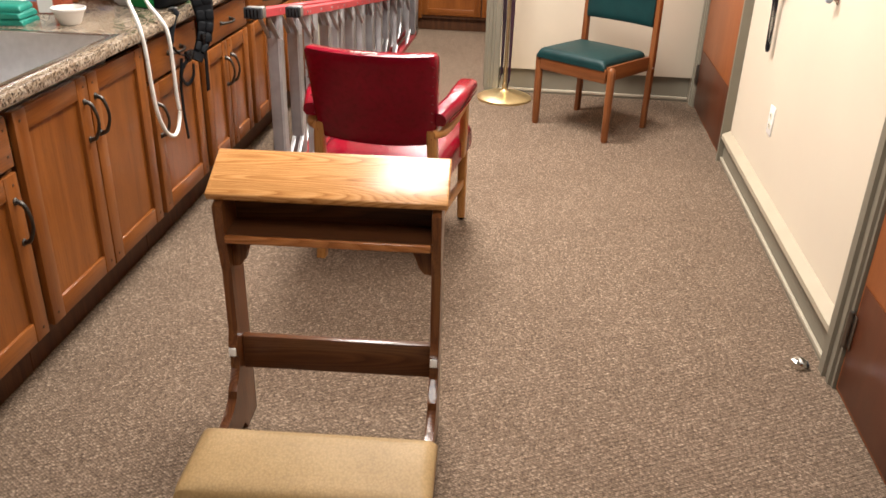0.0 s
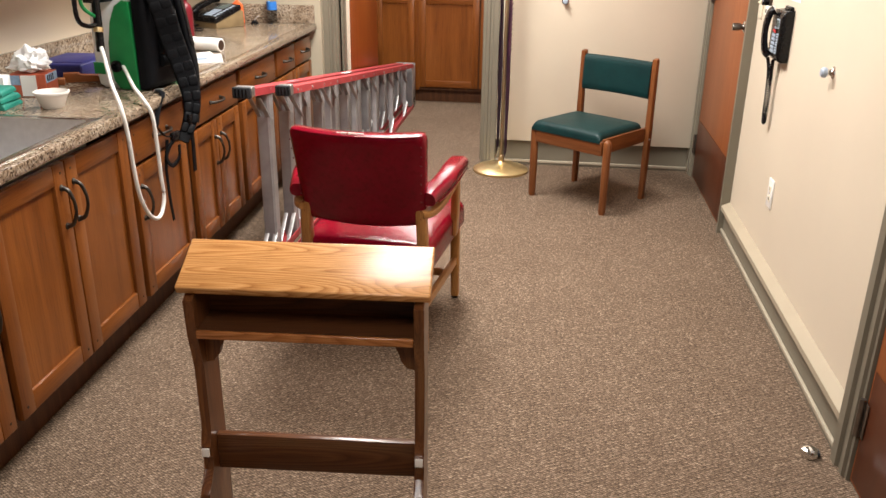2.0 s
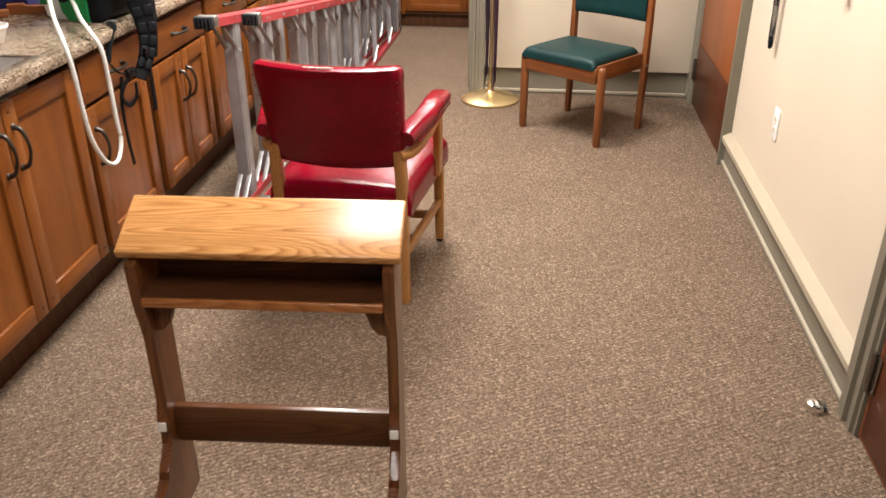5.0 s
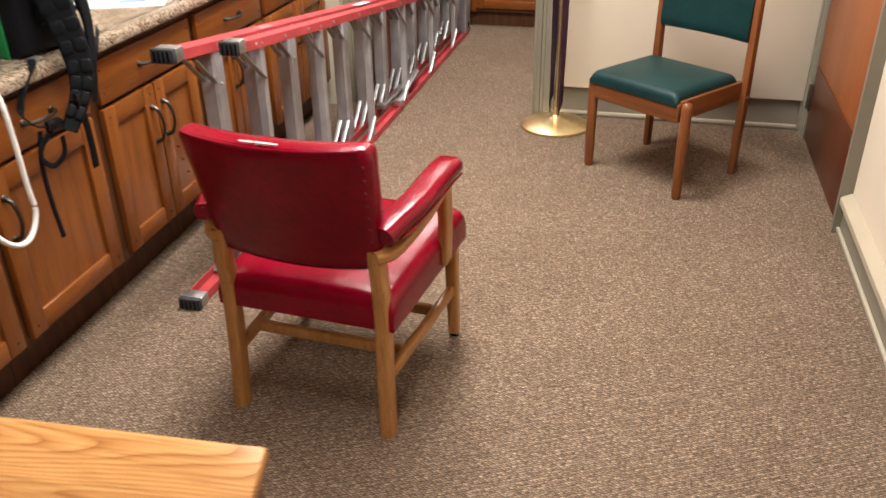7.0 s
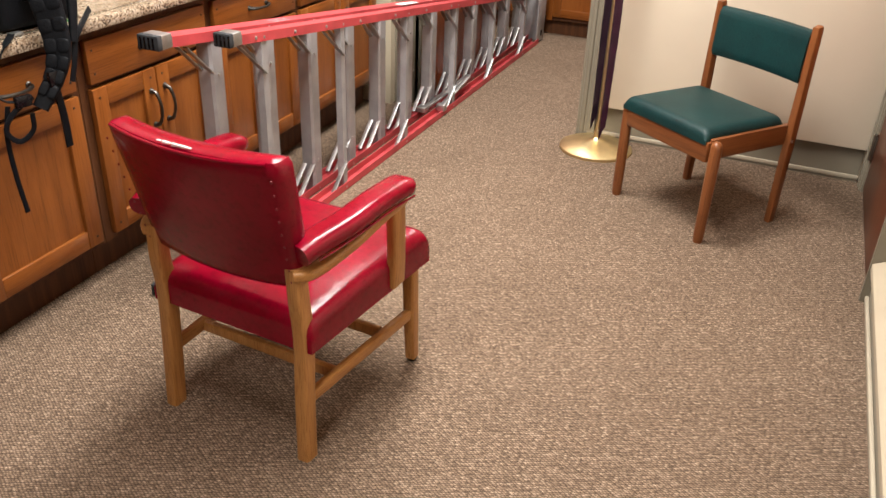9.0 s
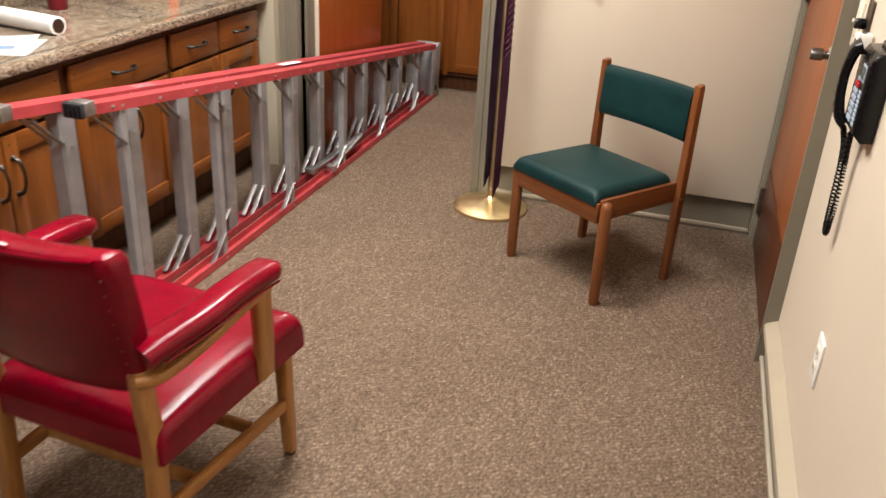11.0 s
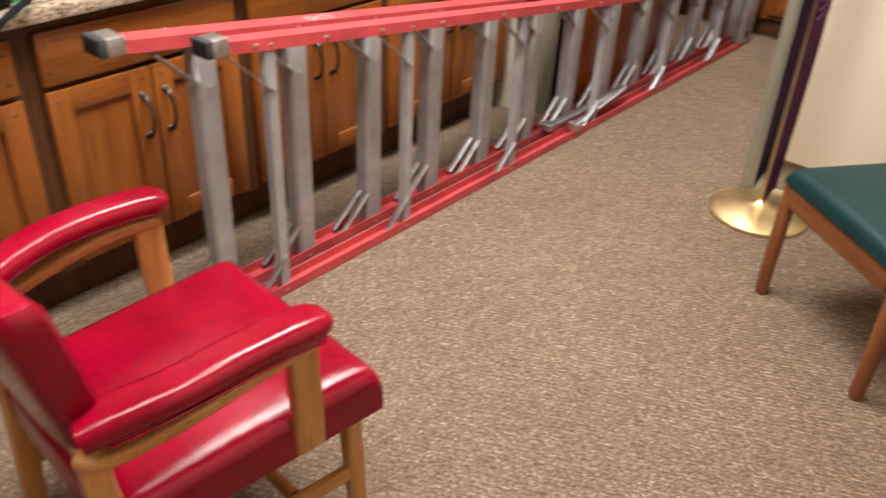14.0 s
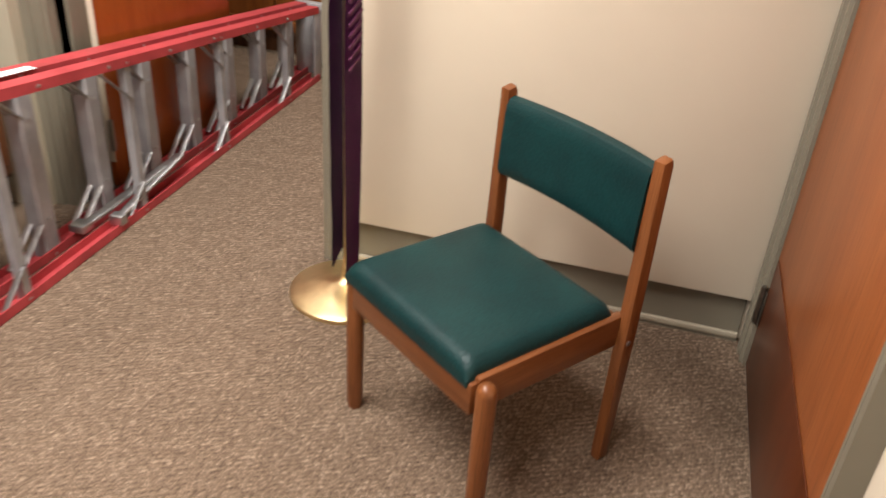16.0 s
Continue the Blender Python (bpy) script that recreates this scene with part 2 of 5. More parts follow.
M["cherry"] = wood("reddish_chair_wood", (0.12, 0.038, 0.012), (0.17, 0.057, 0.018), (0.225, 0.08, 0.026), "z", 0.35, 0.2, 1.0, 0.35)
M["cherry_x"] = wood("reddish_chair_rail", (0.12, 0.038, 0.012), (0.17, 0.057, 0.018), (0.225, 0.08, 0.026), "x", 0.35, 0.2, 1.0, 0.35)
M["cherry_y"] = wood("reddish_chair_side", (0.12, 0.038, 0.012), (0.17, 0.057, 0.018), (0.225, 0.08, 0.026), "y", 0.35, 0.2, 1.0, 0.35)
M["red"] = vinyl_material()
M["white_wear"] = plain("worn_white_backing", (0.62, 0.5, 0.47), 0.8, vary=0.25, scale=90)
M["green"] = weave_material("dark_green_upholstery", (0.0016, 0.019, 0.020), (0.003, 0.033, 0.033), 0.28)
M["alu"] = plain("dull_aluminium", (0.34, 0.33, 0.335), 0.45, 0.35, 0.14, 14, 0.05)
M["zinc"] = plain("bright_zinc_steel", (0.46, 0.46, 0.455), 0.42, 1.0, 0.15, 30, 0.03)
M["fibre"] = plain("faded_red_fibreglass", (0.40, 0.052, 0.058), 0.42, vary=0.2, scale=9, relief=0.08)
M["rubber"] = plain("grey_rubber_foot", (0.028, 0.03, 0.033), 0.7, vary=0.25, scale=40, relief=0.2)
M["brass"] = plain("polished_brass", (0.78, 0.62, 0.34), 0.38, 1.0, 0.08, 25, 0.03)
M["purple"] = weave_material("purple_satin", (0.035, 0.006, 0.05), (0.07, 0.010, 0.075))
# wall cream greyed by olive casing tint and painted-in shade
M["shadecream"] = plain("shaded_cream_paint", (0.42, 0.37, 0.275), 0.5, vary=0.04, scale=3)
M["magenta"] = weave_material("plum_satin", (0.075, 0.008, 0.07), (0.14, 0.014, 0.105))
M["violet"] = weave_material("violet_stripe", (0.12, 0.02, 0.085), (0.17, 0.035, 0.11))
M["black"] = plain("black_plastic", (0.004, 0.004, 0.005), 0.26, vary=0.25, scale=40, relief=0.06)
M["black_cloth"] = weave_material("black_nylon", (0.003, 0.0034, 0.0045), (0.006, 0.007, 0.009), 0.10)
M["white"] = plain("white_plastic", (0.78, 0.76, 0.72), 0.4, vary=0.03, relief=0.02)
M["ivory"] = plain("ivory_plastic", (0.72, 0.66, 0.52), 0.4, vary=0.03, relief=0.02)
M["tank"] = plain("milky_tank_plastic", (0.72, 0.75, 0.75), 0.35, vary=0.04, relief=0.03)
M["tankgreen"] = plain("green_tank_plastic", (0.012, 0.20, 0.055), 0.35, vary=0.1, relief=0.04)
M["hose"] = plain("clear_white_hose", (0.72, 0.71, 0.67), 0.3, vary=0.05, coat=0.3)
M["paper"] = plain("white_paper", (0.82, 0.82, 0.80), 0.8, vary=0.02, relief=0.03)
M["ink"] = plain("grey_print", (0.36, 0.36, 0.39), 0.8)
M["steel"] = plain("brushed_steel", (0.66, 0.64, 0.61), 0.24, 1.0, 0.08, 40, 0.03)
M["basin"] = plain("satin_sink_steel", (0.74, 0.74, 0.74), 0.38, 1.0, 0.06, 40, 0.03)
M["hinge"] = plain("dark_steel_hinge", (0.22, 0.20, 0.18), 0.35, 1.0, 0.12, 40, 0.03)
M["chrome"] = plain("chrome", (0.75, 0.74, 0.72), 0.12, 1.0, 0.05)
M["bronze"] = plain("dark_bronze_plate", (0.10, 0.075, 0.055), 0.35, 0.8, 0.15)
M["blue"] = plain("navy_book_cover", (0.018, 0.02, 0.11), 0.45, vary=0.12)
M["teal"] = weave_material("teal_cloth", (0.012, 0.20, 0.15), (0.025, 0.30, 0.22))
M["tissue"] = plain("white_tissue", (0.85, 0.85, 0.85), 0.9, vary=0.04, relief=0.15, fine=60)
M["orange"] = plain("orange_plastic", (0.75, 0.13, 0.03), 0.4)
M["boxprint"] = plain("tissue_box_orange", (0.45, 0.10, 0.05), 0.5, vary=0.2, scale=30)
M["boxblue"] = plain("tissue_box_blue", (0.22, 0.32, 0.45), 0.5, vary=0.3, scale=40)
M["amber"] = wood("amber_block_wood", (0.22, 0.07, 0.02), (0.30, 0.10, 0.03), (0.36, 0.14, 0.05), "x", 0.35, 0.2)
M["key"] = plain("pale_phone_keys", (0.34, 0.40, 0.48), 0.4, vary=0.06, relief=0)
M["redkey"] = plain("red_phone_key", (0.55, 0.02, 0.02), 0.4, relief=0)
M["lcd"] = plain("grey_screen", (0.10, 0.12, 0.11), 0.15, relief=0)
M["tan_desk"] = plain("tan_phone_stand", (0.20, 0.14, 0.07), 0.5)
M["maroon"] = plain("maroon_bottle", (0.14, 0.008, 0.015), 0.3)


def glass_material():
    m, nt, b = material("clear_bottle_plastic")
    b.inputs["Base Color"].default_value = (0.9, 0.95, 1, 1)
    b.inputs["Transmission Weight"].default_value = 1.0
    b.inputs["Roughness"].default_value = 0.08
    b.inputs["IOR"].default_value = 1.2
    return m


M["clear"] = glass_material()
M["capblue"] = plain("blue_cap", (0.03, 0.16, 0.5), 0.4)


def diffuser_material():
    m, nt, b = material("lit_diffuser")
    b.inputs["Base Color"].default_value = (0.85, 0.84, 0.8, 1)
    b.inputs["Emission Color"].default_value = (*WARM, 1)
    b.inputs["Emission Strength"].default_value = 4.0
    return m


M["diffuser"] = diffuser_material()


# ---- mesh helpers ----
def finish(name, bm, mat, parent=None, label="", angle=35):
    me = bpy.data.meshes.new(name)
    bmesh.ops.recalc_face_normals(bm, faces=bm.faces[:])
    bm.to_mesh(me)
    bm.free()
    me.materials.append(mat)
    me.shade_smooth()
    me.set_sharp_from_angle(angle=radians(angle))
    ob = new(name, me)
    if parent is not None:
        ob.parent = parent
    if label:
        ob["label"] = label
    return ob


def part(name, bm, mat, parent, label=""):
    return finish(name, bm, mat, parent, label)


def thing(name, m, label, category, group=""):
    ob = new(name)
    ob.empty_display_size = 0.1
    ob.matrix_world = m
    return tagged(ob, label, category, group)


def box(x0, x1, y0, y1, z0, z1, b=0.003, seg=2, bm=None, m=None):
    bm = bm or bmesh.new()
    r = bmesh.ops.create_cube(bm, size=1.0)
    vs = r["verts"]
    for v in vs:
        v.co = Vector(((x0 + x1) / 2 + v.co.x * (x1 - x0), (y0 + y1) / 2 + v.co.y * (y1 - y0), (z0 + z1) / 2 + v.co.z * (z1 - z0)))
    if m is not None:
        for v in vs:
            v.co = m @ v.co
    if b > 0:
        es = list({e for v in vs for e in v.link_edges})
        bmesh.ops.bevel(bm, geom=es, offset=b, segments=seg, profile=0.5, affect="EDGES")
    return bm


def prism(poly, axis, a0, a1, b=0.0, bm=None, seg=2):
    """Extrudes a polygon along an axis: 'x' takes (y, z) points, 'y' (x, z), 'z' (x, y)."""
    bm = bm or bmesh.new()

    def at(p, a):
        return {"x": (a, p[0], p[1]), "y": (p[0], a, p[1]), "z": (p[0], p[1], a)}[axis]

    lo = [bm.verts.new(at(p, a0)) for p in poly]
    hi = [bm.verts.new(at(p, a1)) for p in poly]
    n = len(poly)
    faces = [bm.faces.new(lo), bm.faces.new(hi[::-1])]
    faces += [bm.faces.new((lo[i], lo[(i + 1) % n], hi[(i + 1) % n], hi[i])) for i in range(n)]
    if b > 0:
        es = list({e for f in faces[:2] for e in f.edges})
        bmesh.ops.bevel(bm, geom=es, offset=b, segments=seg, profile=0.5, affect="EDGES")
    return bm


def lathe(profile, n=32, bm=None, centre=(0, 0, 0), m=None):
    """Turns (radius, height) points round the z axis."""
    bm = bm or bmesh.new()
    c = Vector(centre)
    rings = []
    for r, z in profile:
        pts = []
        for i in range(n):
            a = 2 * math.pi * i / n
            p = c + Vector((r * math.cos(a), r * math.sin(a), z))
            pts.append(bm.verts.new(m @ p if m is not None else p))
        rings.append(pts)
    for p, q in zip(rings, rings[1:]):
        for i in range(n):
            bm.faces.new((p[i], p[(i + 1) % n], q[(i + 1) % n], q[i]))
    bm.faces.new(rings[0][::-1])
    bm.faces.new(rings[-1])
    return bm


def smooth_line(points, steps=6):
    pts = [Vector(p) for p in points]
    pts = [pts[0] * 2 - pts[1]] + pts + [pts[-1] * 2 - pts[-2]]
    out = []
    for i in range(1, len(pts) - 2):
        p0, p1, p2, p3 = pts[i - 1:i + 3]
        for k in range(steps):
            t = k / steps
            out.append(0.5 * (2 * p1 + (p2 - p0) * t + (2 * p0 - 5 * p1 + 4 * p2 - p3) * t * t + (3 * p1 - p0 - 3 * p2 + p3) * t ** 3))
    out.append(pts[-2])
    return out


def sweep(line, ring, bm=None, up=(0, 0, 1), scales=None):
    """Sweeps a ring of (side, up) points along a line of points."""
    bm = bm or bmesh.new()
    line = [Vector(p) for p in line]
    rows, n = [], len(line)
    u = Vector(up)
    for i, p in enumerate(line):
        d = (line[min(i + 1, n - 1)] - line[max(i - 1, 0)]).normalized()
        side = d.cross(u)
        if side.length < 1e-4:
            side = d.cross(Vector((1, 0, 0)))
        side.normalize()
        w = side.cross(d).normalized()
        k = scales[i] if scales else 1.0
        rows.append([bm.verts.new(p + side * a * k + w * c * k) for a, c in ring])
    m = len(ring)
    for r, q in zip(rows, rows[1:]):
        for i in range(m):
            bm.faces.new((r[i], r[(i + 1) % m], q[(i + 1) % m], q[i]))
    bm.faces.new(rows[0][::-1])
    bm.faces.new(rows[-1])
    return bm


def circle(r, n=12):
    return [(r * math.cos(2 * math.pi * i / n), r * math.sin(2 * math.pi * i / n)) for i in range(n)]


def rounded(w, h, r=0.006, n=3):
    """A rounded rectangle ring, w by h."""
    out = []
    for cx, cy, a0 in ((w / 2 - r, h / 2 - r, 0), (-w / 2 + r, h / 2 - r, 90), (-w / 2 + r, -h / 2 + r, 180), (w / 2 - r, -h / 2 + r, 270)):
        for k in range(n + 1):
            a = radians(a0 + 90 * k / n)
            out.append((cx + r * math.cos(a), cy + r * math.sin(a)))
    return out


def tube(points, r, bm=None, n=10, steps=6):
    return sweep(smooth_line(points, steps), circle(r, n), bm)


def bar(a, b, w, h, bm=None, r=0.003):
    return sweep([a, b], rounded(w, h, min(r, w / 2.1, h / 2.1), 2), bm)


def cushion(x0, x1, y0, y1, z0, z1, crown=0.02, r=0.03, nx=14, ny=14, bm=None, shape=None):
    """A soft pad with rounded rim and a crowned top."""
    bm = bm or bmesh.new()
    grid_top, grid_bot = [], []
    for j in range(ny + 1):
        rt, rb = [], []
        for i in range(nx + 1):
            u, v = math.sin((i / nx - 0.5) * math.pi), math.sin((j / ny - 0.5) * math.pi)
            x, y = (x0 + x1) / 2 + u * (x1 - x0) / 2, (y0 + y1) / 2 + v * (y1 - y0) / 2
            dx, dy = (1 - abs(u)) * (x1 - x0) / 2, (1 - abs(v)) * (y1 - y0) / 2
            fall = 0.0
            for d in (dx, dy):
                if d < r:
                    fall += r - math.sqrt(max(0, r * r - (r - d) ** 2))
            fall = min(fall, (z1 - z0) * 0.7)
            zt = z1 - fall + crown * (1 - u * u) * (1 - v * v)
            p = Vector((x, y, zt))
            q = Vector((x, y, z0))
            if shape:
                p, q = shape(p), shape(q)
            rt.append(bm.verts.new(p))
            rb.append(bm.verts.new(q))
        grid_top.append(rt)
        grid_bot.append(rb)
    for g, flip in ((grid_top, False), (grid_bot, True)):
        for j in range(ny):
            for i in range(nx):
                f = (g[j][i], g[j][i + 1], g[j + 1][i + 1], g[j + 1][i])
                bm.faces.new(f[::-1] if flip else f)
    rim = [(0, i) for i in range(nx)] + [(j, nx) for j in range(ny)] + [(ny, i) for i in range(nx, 0, -1)] + [(j, 0) for j in range(ny, 0, -1)]
    for (a, b), (c, d) in zip(rim, rim[1:] + rim[:1]):
        bm.faces.new((grid_bot[a][b], grid_bot[c][d], grid_top[c][d], grid_top[a][b]))
    return bm


def structure(name, bm, mat, label):
    return tagged(finish(name, bm, mat), label, name.split("_")[0], kind="structure")


# ---- the room ----
XE, YN, YS, YB, XB = 0.914, 5.093, -4.5, 7.45, -2.6
T = 0.12
D1A, D1B = 4.055, 4.966     # far side door
D2A, D2B = 1.06, 2.08     # near side door
OA, OB = -1.245, -0.372   # doorway to the back room
HEAD = 2.08

bm = box(XB - T, XE + T, YS - T, YB + T, -0.05, 0, 0)
structure("floor", bm, M["carpet"], "brown and beige flecked loop-pile carpet floor")

structure("ceiling", box(XB - T, XE + T, YS - T, YB + T, CEIL, CEIL + 0.1, 0), M["ceiling"], "plain ceiling above the room, darkened to weaken bounce light")

bm = box(XE, XE + T, YS, D2A, 0, CEIL, 0)
box(XE, XE + T, D2B, D1A, 0, CEIL, 0, bm=bm)
box(XE, XE + T, D1B, YB, 0, CEIL, 0, bm=bm)
box(XE, XE + T, D2A, D2B, HEAD, CEIL, 0, bm=bm)
box(XE, XE + T, D1A, D1B, HEAD, CEIL, 0, bm=bm)
structure("wall_east", bm, M["paint"], "cream painted wall with two brown doors in it")
bm = box(XB, OA, YN, YN + T, 0, CEIL, 0)
box(OB, XE, YN, YN + T, 0, CEIL, 0, bm=bm)
box(OA, OB, YN, YN + T, HEAD, CEIL, 0, bm=bm)
structure("wall_north", bm, M["paint"], "cream painted wall with an open doorway beside it")
west = structure("wall_west", box(-0.645 - T, -0.645, YS - 3.5, YN - 3.3, 0, CEIL, 0), M["paint"], "cream painted wall behind the counter")
west.matrix_world = pose(-1.303, 3.4, 0, 0, 0, 1.5)
# unseen bulkhead, added to shade the counter wall and cut bounce light
soffit = structure("wall_soffit", box(-0.644, -0.31, YS - 3.3, YN - 3.65, 1.30, CEIL - 0.001, 0), M["cab"], "unseen honey wood bulkhead added to shade the counter")
soffit.matrix_world = pose(-1.303, 3.4, 0, 0, 0, 1.5)
structure("wall_south", box(XB - T, XE + T, YS - T, YS, 0, CEIL, 0), M["paint"], "plain cream wall closing the room")
structure("wall_back", box(XB - T, XE + T, YB, YB + T, 0, CEIL, 0), M["paint"], "plain cream wall of the back room")
structure("wall_back_west", box(XB - T, XB, YN, YB, 0, CEIL, 0), M["paint"], "plain cream side wall of the back room")

# cream ledge overhangs a recessed olive baseboard; light on the shoe is painted pale
OUT_E, OUT_N = (lambda d: XE - d), (lambda d: YN - d)
LEDGE = 0.142
for a0, a1 in ((D2B + 0.101, D1A - 0.052), (YS, D2A - 0.101)):
    structure("trim", prism([(XE - 0.0005, LEDGE + 0.016), (XE - 0.034, LEDGE), (XE - 0.038, LEDGE - 0.004), (XE - 0.038, LEDGE - 0.024), (XE - 0.0005, LEDGE - 0.024)], "y", a0, a1), M["ledge"], "cream ledge overhanging the baseboard")
    structure("baseboard", box(XE - 0.017, XE - 0.0005, a0, a1, 0, LEDGE - 0.0245, 0), M["olive"], "olive grey recessed baseboard")
    structure("trim", box(XE - 0.029, XE - 0.0175, a0, a1, 0.011, 0.026, 0.003), M["shoe"], "shoe moulding along the carpet, caught light painted pale")
    structure("trim", box(XE - 0.026, XE - 0.0175, a0, a1, 0, 0.0105, 0), M["olive"], "olive toe strip under the shoe moulding")
structure("wall_panel", box(OB + 0.089, XE - 0.001, YN - 0.038, YN - 0.0005, 0.15, CEIL - 0.001, 0.002), M["paint"], "cream wall face over the recessed baseboard")
structure("baseboard", box(OB + 0.089, XE - 0.045, YN - 0.012, YN - 0.0005, 0, 0.1495, 0), M["olive"], "olive grey recessed baseboard")
structure("trim", box(OB + 0.089, XE - 0.045, YN - 0.026, YN - 0.0125, 0.011, 0.028, 0.003), M["shoe"], "shoe moulding along the carpet, caught light painted pale")
structure("trim", box(OB + 0.089, XE - 0.045, YN - 0.022, YN - 0.0125, 0, 0.0105, 0), M["olive"], "olive toe strip under the shoe moulding")


def jamb(y, sign, proud):
    """Stepped casing profile round an opening, drawn from the opening outwards."""
    w = 0.088
    pts = [(0, -0.04), (0, proud - 0.012), (0.012, proud - 0.012), (0.016, proud - 0.004), (0.034, proud - 0.004), (0.038, proud - 0.01), (0.052, proud - 0.01),
           (0.056, proud), (w, proud), (w, -0.0), (0.03, -0.0), (0.03, -0.04)]
    return [(y + sign * a, d) for a, d in pts]


def door_frame(name, axis, lo, hi, place, proud, label, widths=(1.0, 1.0)):
    ob = thing(name, Matrix(), label, "door frame")
    ob["kind"] = "structure"
    for edge, sign, k in ((lo, -1, widths[0]), (hi, 1, widths[1])):
        prof = [(edge + (a - edge) * k, place(d)) for a, d in jamb(edge, sign, proud)]
        if axis == "e":
            prof = [(d, a) for a, d in prof]
        part("jamb", prism(prof, "z", 0, HEAD), M["olive"], ob)
    if axis == "e":
        head = box(place(-0.04), place(proud), lo - 0.06, hi + 0.06, HEAD, HEAD + 0.085, 0.004)
    else:
        head = box(lo - 0.085, hi + 0.085, place(proud), place(-0.04), HEAD, HEAD + 0.085, 0.004)
    part("head", head, M["olive"], ob)
    return ob


door_frame("door_frame_1", "e", D1A, D1B, OUT_E, 0.042, "olive grey painted metal door frame", (0.58, 0.9))
door_frame("door_frame_2", "e", D2A, D2B, OUT_E, 0.042, "olive grey painted metal door frame", (1.13, 1.13))
fr = door_frame("door_frame_3", "n", OA, OB, OUT_N, 0.05, "olive grey casing round an open doorway")
for a, b in ((OA - 0.002, OA + 0.012), (OB - 0.012, OB + 0.002)):
    part("lining", box(a, b, YN + 0.041, YN + T + 0.004, 0, HEAD, 0.001), M["olive"], fr)


# ---- doors ----
def lever_handle(ob, x, y, z, way):
    part("rose", lathe([(0.026, 0), (0.026, 0.008), (0.02, 0.012), (0.012, 0.014), (0.011, 0.05)], 24, m=Matrix.Translation((x, y, z)) @ pose(0, 0, 0, 0, -90, 0)), M["steel"], ob, "brushed steel rose")
    part("door_handle", lathe([(0.012, 0.012), (0.012, 0.022), (0.0165, 0.026), (0.0172, 0.03), (0.0172, 0.055), (0.0155, 0.059)], 24, m=Matrix.Translation((x, y, z)) @ pose(0, 0, 0, 0, -90, 0)), M["hinge"], ob, "short steel barrel knob")


def side_door(name, lo, hi, hinge_at, handle_at, label):
    ob = thing(name, Matrix(), label, "door")
    ob["kind"] = "structure"
    part("door_leaf", box(XE - 0.022, XE + 0.02, lo + 0.004, hi - 0.004, 0.008, HEAD - 0.004, 0.002), M["door"], ob)
    part("kick_plate", box(XE - 0.0255, XE - 0.0225, lo + 0.02, hi - 0.02, 0.02, 0.345, 0.001), M["kick"], ob, "glossy brown kick plate")
    for z in (0.20, 1.05, 1.85):
        h = part("hinge", lathe([(0.008, -0.055), (0.009, -0.05), (0.009, 0.05), (0.008, 0.055)], 14, centre=(XE - 0.033, hinge_at, z)), M["hinge"], ob, "steel butt hinge")
        s = 1 if hinge_at > (lo + hi) / 2 else -1
        part("leaf", box(XE - 0.029, XE - 0.0262, hinge_at - 0.03 if s > 0 else hinge_at, hinge_at if s > 0 else hinge_at + 0.03, z - 0.05, z + 0.05, 0.0005), M["hinge"], h)
    if handle_at:
        s = 1 if hinge_at > handle_at else -1
        lever_handle(ob, XE - 0.022, handle_at, 0.958, s)
    return ob


side_door("door_1", D1A, D1B, D1B - 0.004, D1A + 0.05, "closed reddish-brown wood door with steel knob and kick plate")
side_door("door_2", D2A, D2B, D2B - 0.004, D2A + 0.07, "closed reddish-brown wood door with steel hinges")

# the leaf of the doorway, standing open into the back room
ob = thing("door_3", pose(OA + 0.03, YN + T + 0.006, 0), "orange-brown wood door standing open into the back room", "door")
ob["kind"] = "structure"
part("door_leaf", box(-0.042, 0, 0, 0.83, 0.008, HEAD - 0.004, 0.002), M["door_open"], ob)
part("edge_strip", box(-0.022, 0.003, -0.0045, -0.0005, 0.1, HEAD - 0.01, 0.001), M["paint"], ob, "pale strip along the door edge")
for z in (0.2, 1.05, 1.85):
    part("hinge", lathe([(0.008, -0.055), (0.009, -0.05), (0.009, 0.05), (0.008, 0.055)], 14, centre=(0.006, -0.006, z)), M["hinge"], ob, "steel butt hinge")
part("rose", lathe([(0.026, 0), (0.026, 0.008), (0.012, 0.014), (0.011, 0.05)], 24, m=pose(0, 0.76, 0.945, 0, 90, 0)), M["steel"], ob)
part("door_handle", sweep([(0.05, 0.76, 0.945), (0.052, 0.65, 0.945)], rounded(0.018, 0.018, 0.007)), M["steel"], ob)

# ---- ceiling lights ----
for lx, ly, sx, sy, w in LAMPS:
    ob = thing("ceiling_light", pose(lx, ly, CEIL), "white recessed ceiling light with lit diffuser", "ceiling light", "ceiling lights")
    bm = box(-sx / 2 - 0.03, sx / 2 + 0.03, -sy / 2 - 0.03, -sy / 2, -0.024, 0, 0.002)
    box(-sx / 2 - 0.03, sx / 2 + 0.03, sy / 2, sy / 2 + 0.03, -0.024, 0, 0.002, bm=bm)
    box(-sx / 2 - 0.03, -sx / 2, -sy / 2, sy / 2, -0.024, 0, 0.002, bm=bm)
    box(sx / 2, sx / 2 + 0.03, -sy / 2, sy / 2, -0.024, 0, 0.002, bm=bm)
    part("frame", bm, M["white"], ob)
    part("diffuser", box(-sx / 2, sx / 2, -sy / 2, sy / 2, -0.014, -0.006, 0), M["diffuser"], ob, "lit milky diffuser")

# ---- counter run: local x is 0 at the worktop's front edge, y along the run ----
RUN = pose(-1.303, 3.4, 0, 0, 0, 1.9)
CT, CB, FACE = 0.815, 0.782, -0.032


